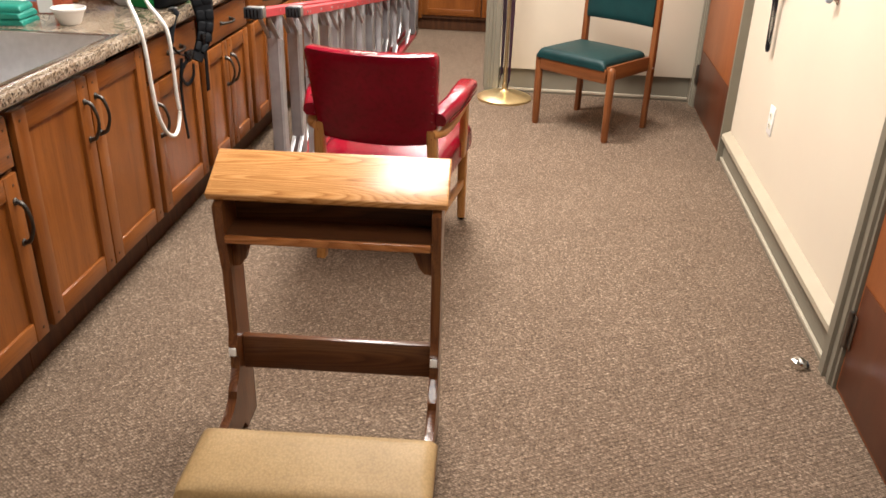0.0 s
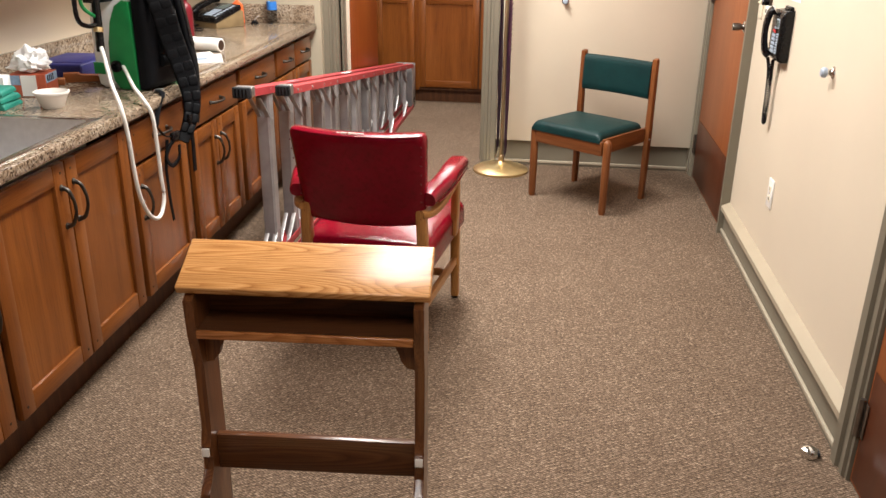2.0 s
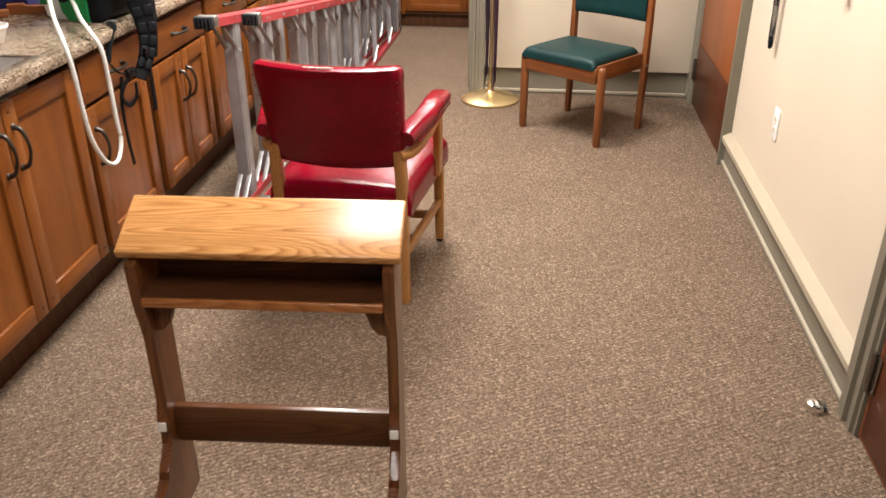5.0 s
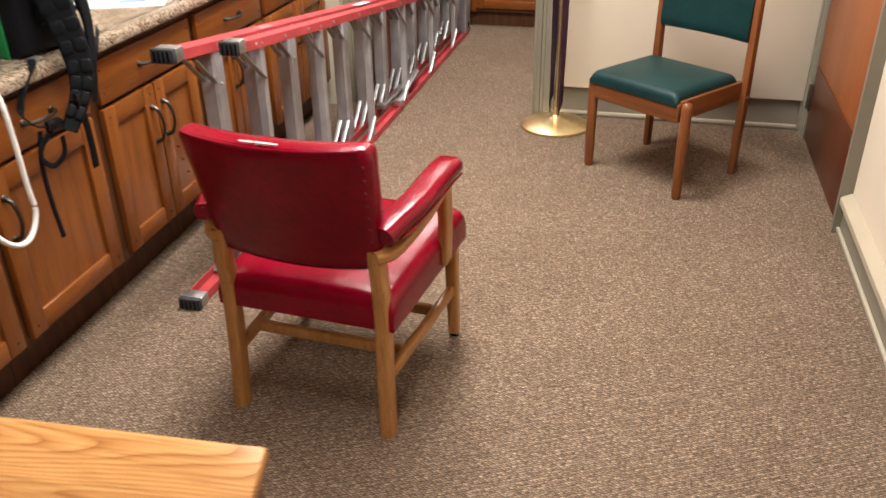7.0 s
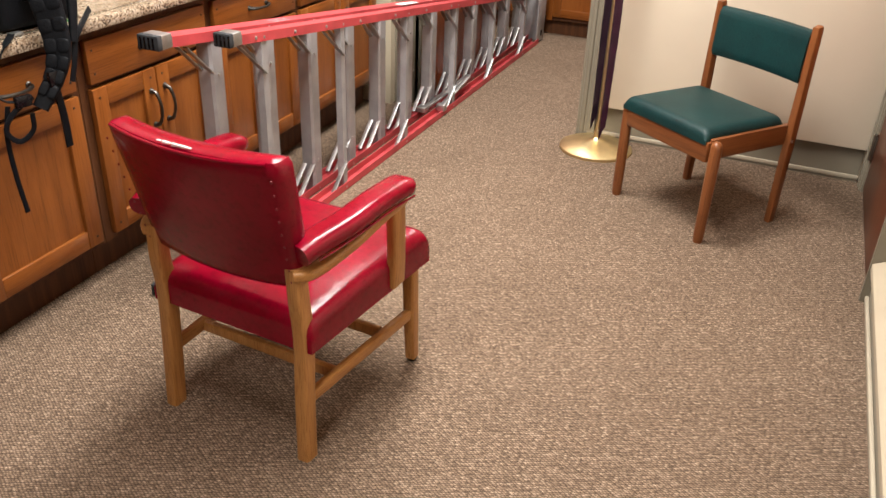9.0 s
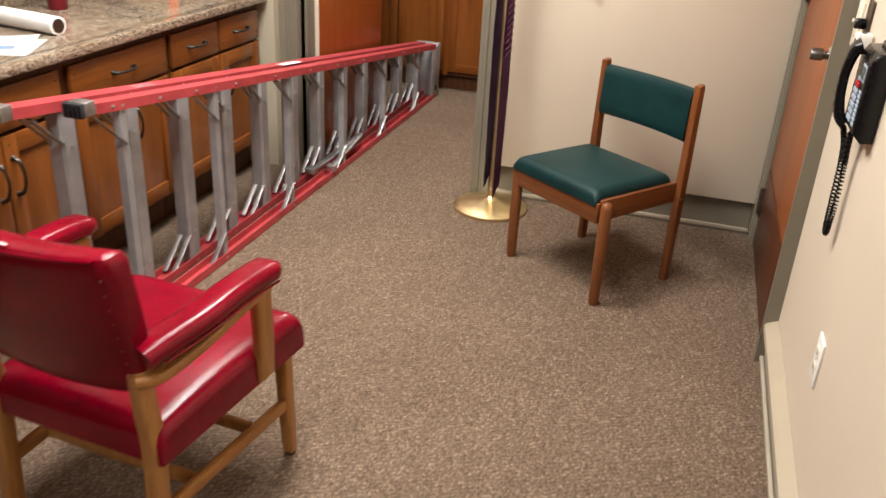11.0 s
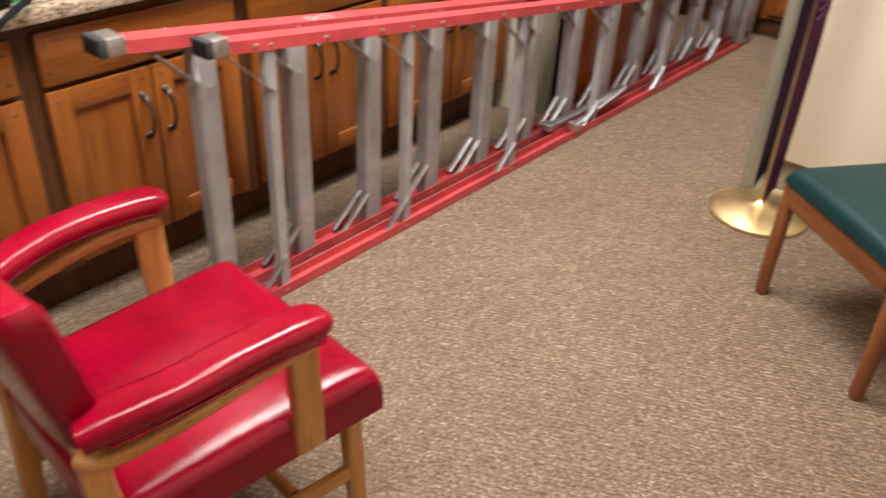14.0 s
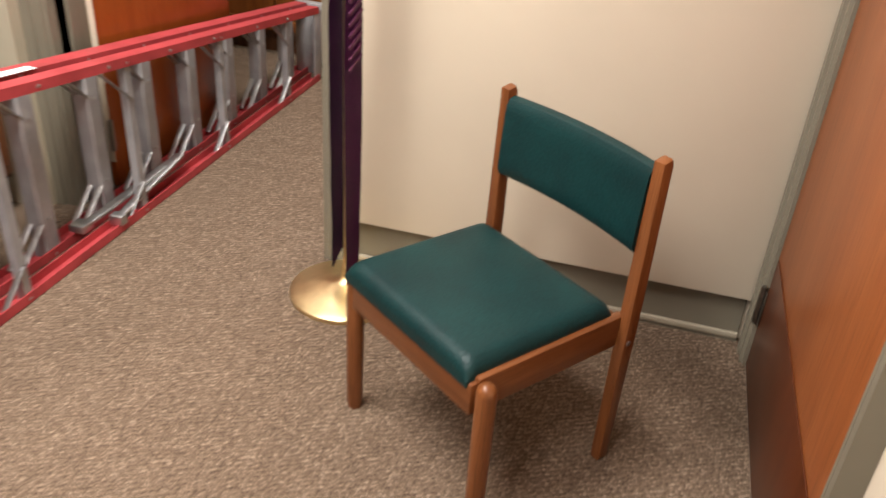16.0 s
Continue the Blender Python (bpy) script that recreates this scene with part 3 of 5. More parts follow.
def pull(parent, horizontal, y, z, length=0.112):
    """Bowed pewter handle with flared feet, standing off the face."""
    h = length / 2
    x = FACE
    pts = [(-h, 0.004), (-h * 0.86, 0.02), (-h * 0.4, 0.031), (0, 0.034), (h * 0.4, 0.031), (h * 0.86, 0.02), (h, 0.004)]
    line = smooth_line([(x + d, y + a, z) if horizontal else (x + d, y, z + a) for a, d in pts], 4)
    n = len(line)
    bm = sweep(line, circle(0.0055, 8), scales=[1.35 - 0.5 * math.sin(math.pi * i / (n - 1)) for i in range(n)], up=(0, 0, 1) if horizontal else (0, 1, 0))
    for s in (-1, 1):
        yy, zz = (y + s * h, z) if horizontal else (y, z + s * h)
        lathe([(0.010, 0), (0.010, 0.002), (0.007, 0.005)], 12, bm=bm, m=Matrix.Translation((x, yy, zz)) @ pose(0, 0, 0, 0, 90, 0))
    return part("handle", bm, M["pull"], parent, "dark pewter bow handle")


def shaker(parent, name, y0, y1, z0, z1, pulls=(), rail=0.058):
    """Frame-and-panel door: stiles, rails, sunk panel and square pegs."""
    x0, x1 = FACE - 0.02, FACE
    d = part(name, box(x0, x1 - 0.011, y0 + rail - 0.004, y1 - rail + 0.004, z0 + rail - 0.004, z1 - rail + 0.004, 0), M["cab"], parent)
    part("stile", box(x0, x1, y0, y0 + rail, z0, z1, 0.003), M["cab"], d)
    part("stile", box(x0, x1, y1 - rail, y1, z0, z1, 0.003), M["cab"], d)
    part("rail", box(x0, x1 - 0.001, y0 + rail, y1 - rail, z0, z0 + rail, 0.003), M["cab_h"], d)
    part("rail", box(x0, x1 - 0.001, y0 + rail, y1 - rail, z1 - rail, z1, 0.003), M["cab_h"], d)
    for yy in (y0 + rail * 0.42, y1 - rail * 0.42):
        for zz in (z0 + 0.028, z1 - 0.028):
            part("peg", box(x1 - 0.004, x1 + 0.0012, yy - 0.0035, yy + 0.0035, zz - 0.0035, zz + 0.0035, 0.0008, 1), M["peg"], d)
    for yy, zz in pulls:
        pull(d, False, yy, zz)
    return d


def drawer(parent, y0, y1, z0, z1):
    d = part("drawer_front", box(FACE - 0.02, FACE, y0, y1, z0, z1, 0.004), M["cab_h"], parent)
    for yy in (y0 + 0.02, y1 - 0.02):
        for zz in (z0 + 0.03, z1 - 0.03):
            part("peg", box(FACE - 0.004, FACE + 0.0012, yy - 0.0035, yy + 0.0035, zz - 0.0035, zz + 0.0035, 0.0008, 1), M["peg"], d)
    pull(d, True, (y0 + y1) / 2, (z0 + z1) / 2)


def base_cabinet(y0, y1, fronts, label, top=CB - 0.002):
    ob = thing("base_cabinet", RUN, label, "cabinet", "cabinets under the counter")
    y0, y1 = y0 - 3.4, y1 - 3.4
    part("body", box(-0.62, FACE - 0.021, y0 + 0.001, y1 - 0.001, 0.125, top, 0), M["cab_shade"], ob, "recessed cabinet frame, shade painted into its wood")
    part("toe_kick", box(-0.62, FACE - 0.085, y0 + 0.001, y1 - 0.001, 0, 0.124, 0), M["cab_shade"], ob, "recessed toe kick, shade painted into its wood")
    for f in fronts:
        kind, a, b = f[:3]
        a, b = a - 3.4, b - 3.4
        if kind == "drawer":
            drawer(ob, a, b, 0.625, 0.752)
        else:
            top = 0.752 if kind == "tall" else 0.611
            side = f[3]
            yy = b - 0.03 if side > 0 else a + 0.03
            shaker(ob, "cabinet_door", a, b, 0.148, top, [(yy, top - 0.125)])
    return ob


base_cabinet(0.95, 1.79, [("drawer", 0.965, 1.36), ("drawer", 1.375, 1.775), ("low", 0.965, 1.36, 1), ("low", 1.375, 1.775, 1)], "honey-stained base cabinet with drawers over panelled doors")
base_cabinet(1.79, 2.57, [("tall", 1.805, 2.176, 1), ("tall", 2.182, 2.555, -1)], "honey-stained sink cabinet with two tall panelled doors", 0.6)
base_cabinet(2.57, 3.045, [("drawer", 2.588, 3.02), ("low", 2.588, 3.02, -1)], "narrow honey-stained base cabinet with drawer and one door")
base_cabinet(3.045, 3.65, [("drawer", 3.075, 3.625), ("low", 3.075, 3.347, 1), ("low", 3.353, 3.625, -1)], "honey-stained base cabinet with drawer over two doors")
base_cabinet(3.65, 4.235, [("drawer", 3.675, 4.21), ("low", 3.675, 3.94, 1), ("low", 3.946, 4.21, -1)], "honey-stained base cabinet behind the ladder")
base_cabinet(4.235, 4.965, [("drawer", 4.25, 4.59), ("drawer", 4.61, 4.95), ("low", 4.25, 4.59, 1), ("low", 4.61, 4.95, -1)], "honey-stained end cabinet with two drawers over two doors")

SY0, SY1, SX0, SX1 = 1.62 - 3.4, 2.40 - 3.4, -0.48, -0.055   # sink cut-out
ob = thing("countertop", RUN, "polished brown speckled granite countertop with a backsplash", "countertop")
Y0, Y1 = 0.9 - 3.4, 4.985 - 3.4
bm = box(-0.645, SX0, Y0, Y1, CB, CT, 0)
box(SX1, 0, Y0, Y1, CB, CT, 0.006, bm=bm)
box(SX0, SX1, Y0, SY0, CB, CT, 0, bm=bm)
box(SX0, SX1, SY1, Y1, CB, CT, 0, bm=bm)
part("slab", bm, M["granite"], ob)
part("backsplash", box(-0.645, -0.625, Y0, Y1 - 0.021, CT, CT + 0.105, 0.003), M["granite"], ob)
part("end_splash", box(-0.645, -0.01, Y1 - 0.02, Y1, CT, CT + 0.105, 0.003), M["granite"], ob)
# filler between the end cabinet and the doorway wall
# its darker cream carries the shade beside the counter
structure("wall_filler", box(-2.12, -1.334, 5.0, YN - 0.001, 0, CEIL, 0), M["shadecream"], "cream wall end beside the counter, shade mixed into its paint")

ob = thing("sink", RUN, "stainless steel drop-in sink set in the granite counter", "sink")
rim = 0.022
bm = box(SX0 - rim, SX0 + 0.004, SY0 - rim, SY1 + rim, CT, CT + 0.004, 0.0018)
box(SX1 - 0.004, SX1 + rim, SY0 - rim, SY1 + rim, CT, CT + 0.004, 0.0018, bm=bm)
box(SX0, SX1, SY0 - rim, SY0 + 0.004, CT, CT + 0.004, 0.0018, bm=bm)
box(SX0, SX1, SY1 - 0.004, SY1 + rim, CT, CT + 0.004, 0.0018, bm=bm)
part("rim", bm, M["steel"], ob)
bm = bmesh.new()
rings = []
for k, (ins, z) in enumerate([(0.002, CT + 0.002), (0.006, CT - 0.03), (0.014, CT - 0.15), (0.035, CT - 0.175), (0.08, CT - 0.18)]):
    ring = [(x + (SX0 + SX1) / 2, y + (SY0 + SY1) / 2) for x, y in rounded(SX1 - SX0 - 2 * ins, SY1 - SY0 - 2 * ins, 0.035, 5)]
    rings.append([bm.verts.new((x, y, z)) for x, y in ring])
for p, q in zip(rings, rings[1:]):
    for i in range(len(p)):
        bm.faces.new((p[i], p[(i + 1) % len(p)], q[(i + 1) % len(p)], q[i]))
bm.faces.new(rings[-1])
part("basin", bm, M["basin"], ob)

# ---- cabinets in the back room ----
ob = thing("tall_cabinet", pose(-1.0, 6.80, 0), "honey-stained panelled cabinet wall on a dark plinth", "cabinet")
# body and plinth wear the cabinet wood copy with shade painted in
part("body", box(-0.72, 0.62, 0.021, 0.6, 0.1, 2.2, 0), M["cab_shade"], ob)
part("toe_kick", box(-0.72, 0.62, 0.06, 0.6, 0, 0.099, 0), M["cab_shade"], ob, "dark plinth")
for a, b in ((-0.71, -0.395), (-0.385, -0.075), (-0.035, 0.445), (0.455, 0.61)):
    for z0, z1 in ((0.125, 0.83), (0.84, 2.18)):
        r = 0.052
        d = part("cabinet_door", box(a + r - 0.004, b - r + 0.004, 0.011, 0.02, z0 + r - 0.004, z1 - r + 0.004, 0), M["cab"], ob)
        part("stile", box(a, a + r, 0, 0.02, z0, z1, 0.003), M["cab"], d)
        part("stile", box(b - r, b, 0, 0.02, z0, z1, 0.003), M["cab"], d)
        part("rail", box(a + r, b - r, 0.001, 0.02, z0, z0 + r, 0.003), M["cab_x"], d)
        part("rail", box(a + r, b - r, 0.001, 0.02, z1 - r, z1, 0.003), M["cab_x"], d)
        for xx in (a + r * 0.42, b - r * 0.42):
            for zz in (z0 + 0.025, z1 - 0.025):
                part("peg", box(xx - 0.0035, xx + 0.0035, -0.001, 0.004, zz - 0.0035, zz + 0.0035, 0.0008, 1), M["peg"], d)
bm = box(-0.075, -0.035, 0.002, 0.02, 0.1, 2.2, 0.002)
part("stile", bm, M["cab"], ob)


# ---- stepladder lying on its side ----
def ladder():
    ob = thing("stepladder", pose(-1.068, 3.105, 0, 0, 0, 0.6), "long folded red fibreglass stepladder with aluminium steps, lying on its side", "ladder")
    LEN = 3.56
    z_top = lambda y: 0.785 - (0.785 - 0.334) * y / LEN      # upper rail's outer edge

    def rail(name, x0, x1, ya, yb, zlo, upper):
        """A channel rail, open towards the ladder's middle."""
        flange, web = 0.030, 0.004
        bm = bmesh.new()
        rows = []
        for y in (ya, yb):
            e = z_top(y) if upper else zlo
            s = -1 if upper else 1
            prof = [(x0, 0), (x1, 0), (x1, flange), (x1 - 0.004, flange), (x1 - 0.004, web), (x0 + 0.004, web), (x0 + 0.004, flange), (x0, flange)]
            rows.append([bm.verts.new((x, y, e + s * d)) for x, d in prof])
        n = len(rows[0])
        for i in range(n):
            bm.faces.new((rows[0][i], rows[0][(i + 1) % n], rows[1][(i + 1) % n], rows[1][i]))
        bm.faces.new(rows[0][::-1])
        bm.faces.new(rows[1])
        return part(name, bm, M["fibre"], ob, "faded red fibreglass rail")

    F0, F1, B0, B1 = -0.088, -0.026, 0.016, 0.066           # step section and rear section, across
    up_f = rail("front_rail", F0, F1, 0.03, LEN - 0.05, 0.003, True)
    lo_f = rail("front_rail", F0, F1, -0.06, LEN - 0.05, 0.003, False)
    up_b = rail("rear_rail", B0, B1, 0.22, LEN - 0.12, 0.003, True)
    lo_b = rail("rear_rail", B0, B1, 0.185, LEN - 0.12, 0.003, False)
    # feet
    for x0, x1, y, up in ((F0, F1, 0.0, True), (F0, F1, -0.09, False), (B0, B1, 0.195, True), (B0, B1, 0.16, False)):
        z0, z1 = (z_top(y) - 0.036, z_top(y) + 0.004) if up else (0, 0.037)
        f = part("foot", box(x0 - 0.004, x1 + 0.004, y + 0.018, y + 0.062, z0, z1, 0.003), M["zinc"], ob, "bent metal foot bracket")
        part("tread", box(x0 - 0.005, x1 + 0.005, y, y + 0.02, z0, z1 + 0.002, 0.004), M["rubber"], f, "grey ribbed rubber tread")
        for k in range(4):
            part("rib", box(x0 + 0.006 + k * 0.014, x0 + 0.011 + k * 0.014, y - 0.002, y + 0.002, z0 + 0.004, z1 - 0.004, 0), M["black"], f)
    # eleven flat steps
    for i in range(12):
        y = 0.245 + 0.2795 * i
        zt = z_top(y) - 0.005
        prof = [(F0 + 0.004, y - 0.012), (F0 + 0.012, y - 0.016), (F0 + 0.04, y - 0.013), (F1 - 0.012, y - 0.016), (F1 - 0.003, y - 0.010), (F1 - 0.003, y + 0.038), (F1 - 0.007, y + 0.038), (F1 - 0.007, y - 0.006), (F1 - 0.014, y - 0.011),
                (F0 + 0.014, y - 0.011), (F0 + 0.008, y - 0.006), (F0 + 0.008, y + 0.038), (F0 + 0.004, y + 0.038)]
        st = part("step", prism(prof, "z", 0.008, zt), M["alu"], ob, "ribbed dull aluminium step")
        # braces under the step, one pair at each rail
        for z0, z1, yy in ((0.02, 0.125, -0.125), (zt - 0.02, zt - 0.125, -0.115)):
            for x in (F0 + 0.014, F1 - 0.012):
                part("brace", bar((x, y + yy, z0), (x, y - 0.004, z1), 0.019, 0.005, r=0.0015), M["zinc"], st)
        for z in (0.012, zt - 0.008, 0.13, zt - 0.13):
            part("rivet", lathe([(0.006, 0), (0.006, 0.002), (0.003, 0.004)], 8, m=Matrix.Translation((F1 - 0.003, y + 0.014, z)) @ pose(0, 0, 0, 0, 90, 0)), M["zinc"], st)
    # rear horizontals, every second step, with their angle braces
    for i, y in enumerate((0.375, 0.87, 1.43, 1.99, 2.55, 3.11)):
        zt = z_top(y) - 0.006
        prof = [(B1 - 0.030, y - 0.014), (B1 - 0.004, y - 0.014), (B1 - 0.004, y + 0.014), (B1 - 0.007, y + 0.014), (B1 - 0.007, y - 0.011), (B1 - 0.030, y - 0.011)]
        st = part("horizontal", prism(prof, "z", 0.008, zt), M["alu"], ob, "thin aluminium rear bar")
        for z0, z1, yy in ((0.02, 0.12, -0.09), (zt - 0.015, zt - 0.125, -0.12)):
            part("brace", bar((B1 - 0.012, y + yy, z0), (B1 - 0.002, y - 0.002, z1), 0.019, 0.003, r=0.0014), M["zinc"], st)
        for z in (0.015, zt - 0.012, zt - 0.125, 0.12):
            part("rivet", lathe([(0.0065, 0), (0.0065, 0.002), (0.003, 0.0045)], 8, m=Matrix.Translation((B1 - 0.003, y, z)) @ pose(0, 0, 0, 0, 90, 0)), M["zinc"], st)
    # rivets along the upper rail
    for y in (0.33, 0.55, 0.75, 1.0, 1.3, 1.61, 1.9, 2.22, 2.5, 2.83, 3.1):
        part("rivet", lathe([(0.006, 0), (0.006, 0.002), (0.003, 0.004)], 8, m=Matrix.Translation((B1, y, z_top(y) - 0.016)) @ pose(0, 0, 0, 0, 90, 0)), M["zinc"], ob)
    # folded spreader resting along the lower rails
    sp = part("spreader", bar((0.005, 1.76, 0.062), (0.035, 2.26, 0.095), 0.03, 0.012), M["zinc"], ob, "folded bright metal spreader bar")
    part("spreader_arm", bar((0.05, 1.86, 0.048), (0.045, 2.24, 0.10), 0.026, 0.01), M["zinc"], sp)
    part("spreader_arm", box(0.03, 0.075, 1.84, 1.875, 0.028, 0.062, 0.004), M["zinc"], sp)
    part("spreader_arm", box(-0.03, 0.02, 1.73, 1.78, 0.045, 0.072, 0.004), M["zinc"], sp)
    # top cap
    zt = z_top(LEN)
    part("top_cap", box(F0 - 0.004, B1 - 0.004, LEN - 0.045, LEN, 0.0, zt + 0.006, 0.006), M["alu"], ob, "aluminium top cap plate")
    part("cap_side", box(B1 - 0.008, B1 - 0.003, LEN - 0.17, LEN - 0.03, 0.012, zt - 0.005, 0.002), M["alu"], ob)
    part("cap_hole", lathe([(0.02, 0), (0.02, 0.0035)], 20, m=Matrix.Translation((B1 - 0.005, LEN - 0.075, 0.062)) @ pose(0, 0, 0, 0, 90, 0)), M["black"], ob, "dark round tool hole")
    # labels and inked mark on the upper rail
    tilt = -math.atan2(0.44, 3.6)
    part("sticker", box(-0.055, -0.02, -0.085, 0.085, 0, 0.0012, 0, m=Matrix.Translation((0, 1.63, z_top(1.63))) @ Matrix.Rotation(tilt, 4, "X")), M["paper"], ob, "worn white label")
    cu = bpy.data.curves.new("ink", "FONT")
    cu.body, cu.size, cu.extrude = "DCY", 0.05, 0.0002
    tx = new("temp", cu)
    me = bpy.data.meshes.new_from_object(tx.evaluated_get(bpy.context.evaluated_depsgraph_get()))
    bpy.data.objects.remove(tx)
    me.materials.append(M["ink"])
    me.transform(Matrix.Translation((-0.03, 0.58, z_top(0.58) + 0.0012)) @ Matrix.Rotation(-math.atan2(0.44, 3.6), 4, "X") @ Matrix.Rotation(radians(90), 4, "Z"))
    mk = new("inked_mark", me)
    mk.parent = ob
    mk["label"] = "faded inked letters"
    return ob


ladder()


# ---- red armchair ----
def red_armchair():
    ob = thing("armchair", pose(-0.537, 2.855, 0, 0, 0, -4), "red vinyl office armchair with worn blond wood frame", "chair")
    bx, by, fx, fy = 0.203, -0.225, 0.228, 0.215

    def leg(pts, w, h, name="leg", mat="beech", scales=None, label=""):
        return part(name, sweep(smooth_line(pts, 4), rounded(w, h, 0.007), up=(0, 1, 0), scales=scales), M[mat], ob, label)

    for s in (-1, 1):
        leg([(s * bx * 1.01, by - 0.004, 0), (s * bx * 0.99, by + 0.004, 0.16), (s * bx * 0.985, by + 0.012, 0.33), (s * bx * 0.98, by + 0.004, 0.43), (s * bx * 0.96, by + 0.004, 0.515)], 0.034, 0.042)
        n = 9
        leg([(s * fx, fy + 0.018, 0.012), (s * fx, fy + 0.008, 0.16), (s * fx, fy - 0.002, 0.33)], 0.036, 0.036, scales=[0.82 + 0.18 * i / (n - 1) for i in range(n)])
        part("glide", lathe([(0.011, 0), (0.014, 0.003), (0.014, 0.013)], 14, centre=(s * fx, fy + 0.018, 0)), M["black"], ob, "black furniture glide")
        # arm post outside the seat, arm rail and padded arm
        leg([(s * (fx + 0.013), 0.115, 0.315), (s * (fx + 0.018), 0.11, 0.42), (s * (fx + 0.018), 0.105, 0.545)], 0.026, 0.056, "arm_post")
        part("arm_rail", sweep(smooth_line([(s * (fx + 0.020), 0.12, 0.548), (s * (fx + 0.024), 0.02, 0.545), (s * (fx + 0.018), -0.10, 0.525), (s * (bx + 0.022), -0.205, 0.505), (s * (bx - 0.005), -0.235, 0.502)], 5), rounded(0.042, 0.024, 0.008)), M["beech_y"], ob)
        line = smooth_line([(s * (fx + 0.022), 0.148, 0.578), (s * (fx + 0.024), 0.09, 0.586), (s * (fx + 0.023), -0.01, 0.588), (s * (fx + 0.018), -0.10, 0.580), (s * (bx + 0.02), -0.19, 0.565), (s * (bx + 0.008), -0.235, 0.555)], 5)
        n = len(line)
        sc = [1.0 if 0.08 < i / (n - 1) else 0.72 + 3.5 * i / (n - 1) for i in range(n)]
        part("armrest", sweep(line, rounded(0.072, 0.046, 0.02, 5), scales=sc), M["red"], ob, "padded red vinyl armrest")
        part("piping", tube([p + Vector((s * 0.034, 0, -0.019)) for p in line[2::5]], 0.0028, n=6, steps=4), M["red"], ob)
        # side stretchers
        part("stretcher", bar((s * bx, by - 0.01, 0.165), (s * fx, fy, 0.165), 0.02, 0.032, r=0.005), M["beech_y"], ob)
    for y in (-0.10, 0.10):
        part("stretcher", bar((-0.205, y, 0.162), (0.205, y, 0.162), 0.02, 0.03, r=0.005), M["beech"], ob)

    def seat_shape(p):
        k = 0.92 + 0.08 * (p.y + 0.22) / 0.46
        p.x *= k
        p.z -= 0.018 * (0.24 - p.y) / 0.46 * (1 if p.z > 0.34 else 0.2)
        return p

    part("seat", cushion(-0.25, 0.25, -0.225, 0.275, 0.305, 0.402, 0.02, 0.032, 24, 24, shape=seat_shape), M["red"], ob, "glossy red vinyl seat pad")
    # bowed back with rolled edges
    bm = bmesh.new()
    nx, nz = 16, 14
    faces = {}
    for side in (0, 1):
        for j in range(nz + 1):
            for i in range(nx + 1):
                u, v = math.sin((i / nx - 0.5) * math.pi), 0.5 + 0.5 * math.sin((j / nz - 0.5) * math.pi)
                half = 0.205 + 0.018 * v
                near = min(v, 1 - v) * 0.318
                if near < 0.021:
                    half -= 0.021 - math.sqrt(max(0, 0.021 ** 2 - (0.021 - near) ** 2))
                z = 0.455 + 0.318 * v - (0.012 * (1 - u * u) if v < 0.5 else 0) * (1 - v) + 0.006 * (v > 0.5) * (u * u) * v
                lean = -0.215 - 0.075 * v - 0.030 * (1 - u * u) * (0.5 + 0.5 * v) + 0.02
                edge = min(1, min((1 - abs(u)) * half, v * 0.30, (1 - v) * 0.30) / 0.026)
                th = 0.014 + 0.024 * math.sqrt(max(0, 1 - (1 - edge) ** 2))
                y = lean + (th + 0.008 * (1 - u * u) if side else -th * 0.75)
                faces[side, j, i] = bm.verts.new((u * half, y, z))
    for side in (0, 1):
        for j in range(nz):
            for i in range(nx):
                q = [faces[side, j, i], faces[side, j, i + 1], faces[side, j + 1, i + 1], faces[side, j + 1, i]]
                bm.faces.new(q if side == 0 else q[::-1])
    rim = [(0, i) for i in range(nx)] + [(j, nx) for j in range(nz)] + [(nz, i) for i in range(nx, 0, -1)] + [(j, 0) for j in range(nz, 0, -1)]
    for (a, b), (c, d) in zip(rim, rim[1:] + rim[:1]):
        bm.faces.new((faces[0, a, b], faces[0, c, d], faces[1, c, d], faces[1, a, b]))
    back = part("backrest", bm, M["red"], ob, "bowed red vinyl backrest")
    for s in (-1, 1):
        for k in range(9):
            v = 0.1 + k * 0.1
            part("tack", lathe([(0.003, 0), (0.0026, 0.0012), (0.001, 0.002)], 8, m=Matrix.Translation((s * (0.196 + 0.018 * v), -0.2335 - 0.075 * v, 0.455 + 0.318 * v)) @ pose(0, 0, 0, 90, 0, 0)), M["maroon"], back)
    rim_line = []
    for k in range(13):
        u = k / 6 - 1
        rim_line.append((u * 0.2, -0.2995 - 0.030 * (1 - u * u), 0.768 + 0.005 * u * u))
    part("piping", tube(rim_line, 0.0042, n=8, steps=3), M["red"], back, "rolled red welt along the top")
    # worn strip on the top edge
    bm = bmesh.new()
    rng = random.Random(4)
    for k in range(18):
        if rng.random() < 0.18:
            continue
        x = -0.05 + k * 0.0048
        w = 0.004 * rng.random() * math.sin(math.pi * (k + 0.7) / 19)
        box(x - 0.0032, x + 0.0032, -0.3205, -0.3145 + w * 0.4, 0.7755 - w, 0.7782, 0.001, 1, bm=bm)
    part("worn_patch", bm, M["white_wear"], back, "whitish worn patch in the vinyl")
    return ob


red_armchair()


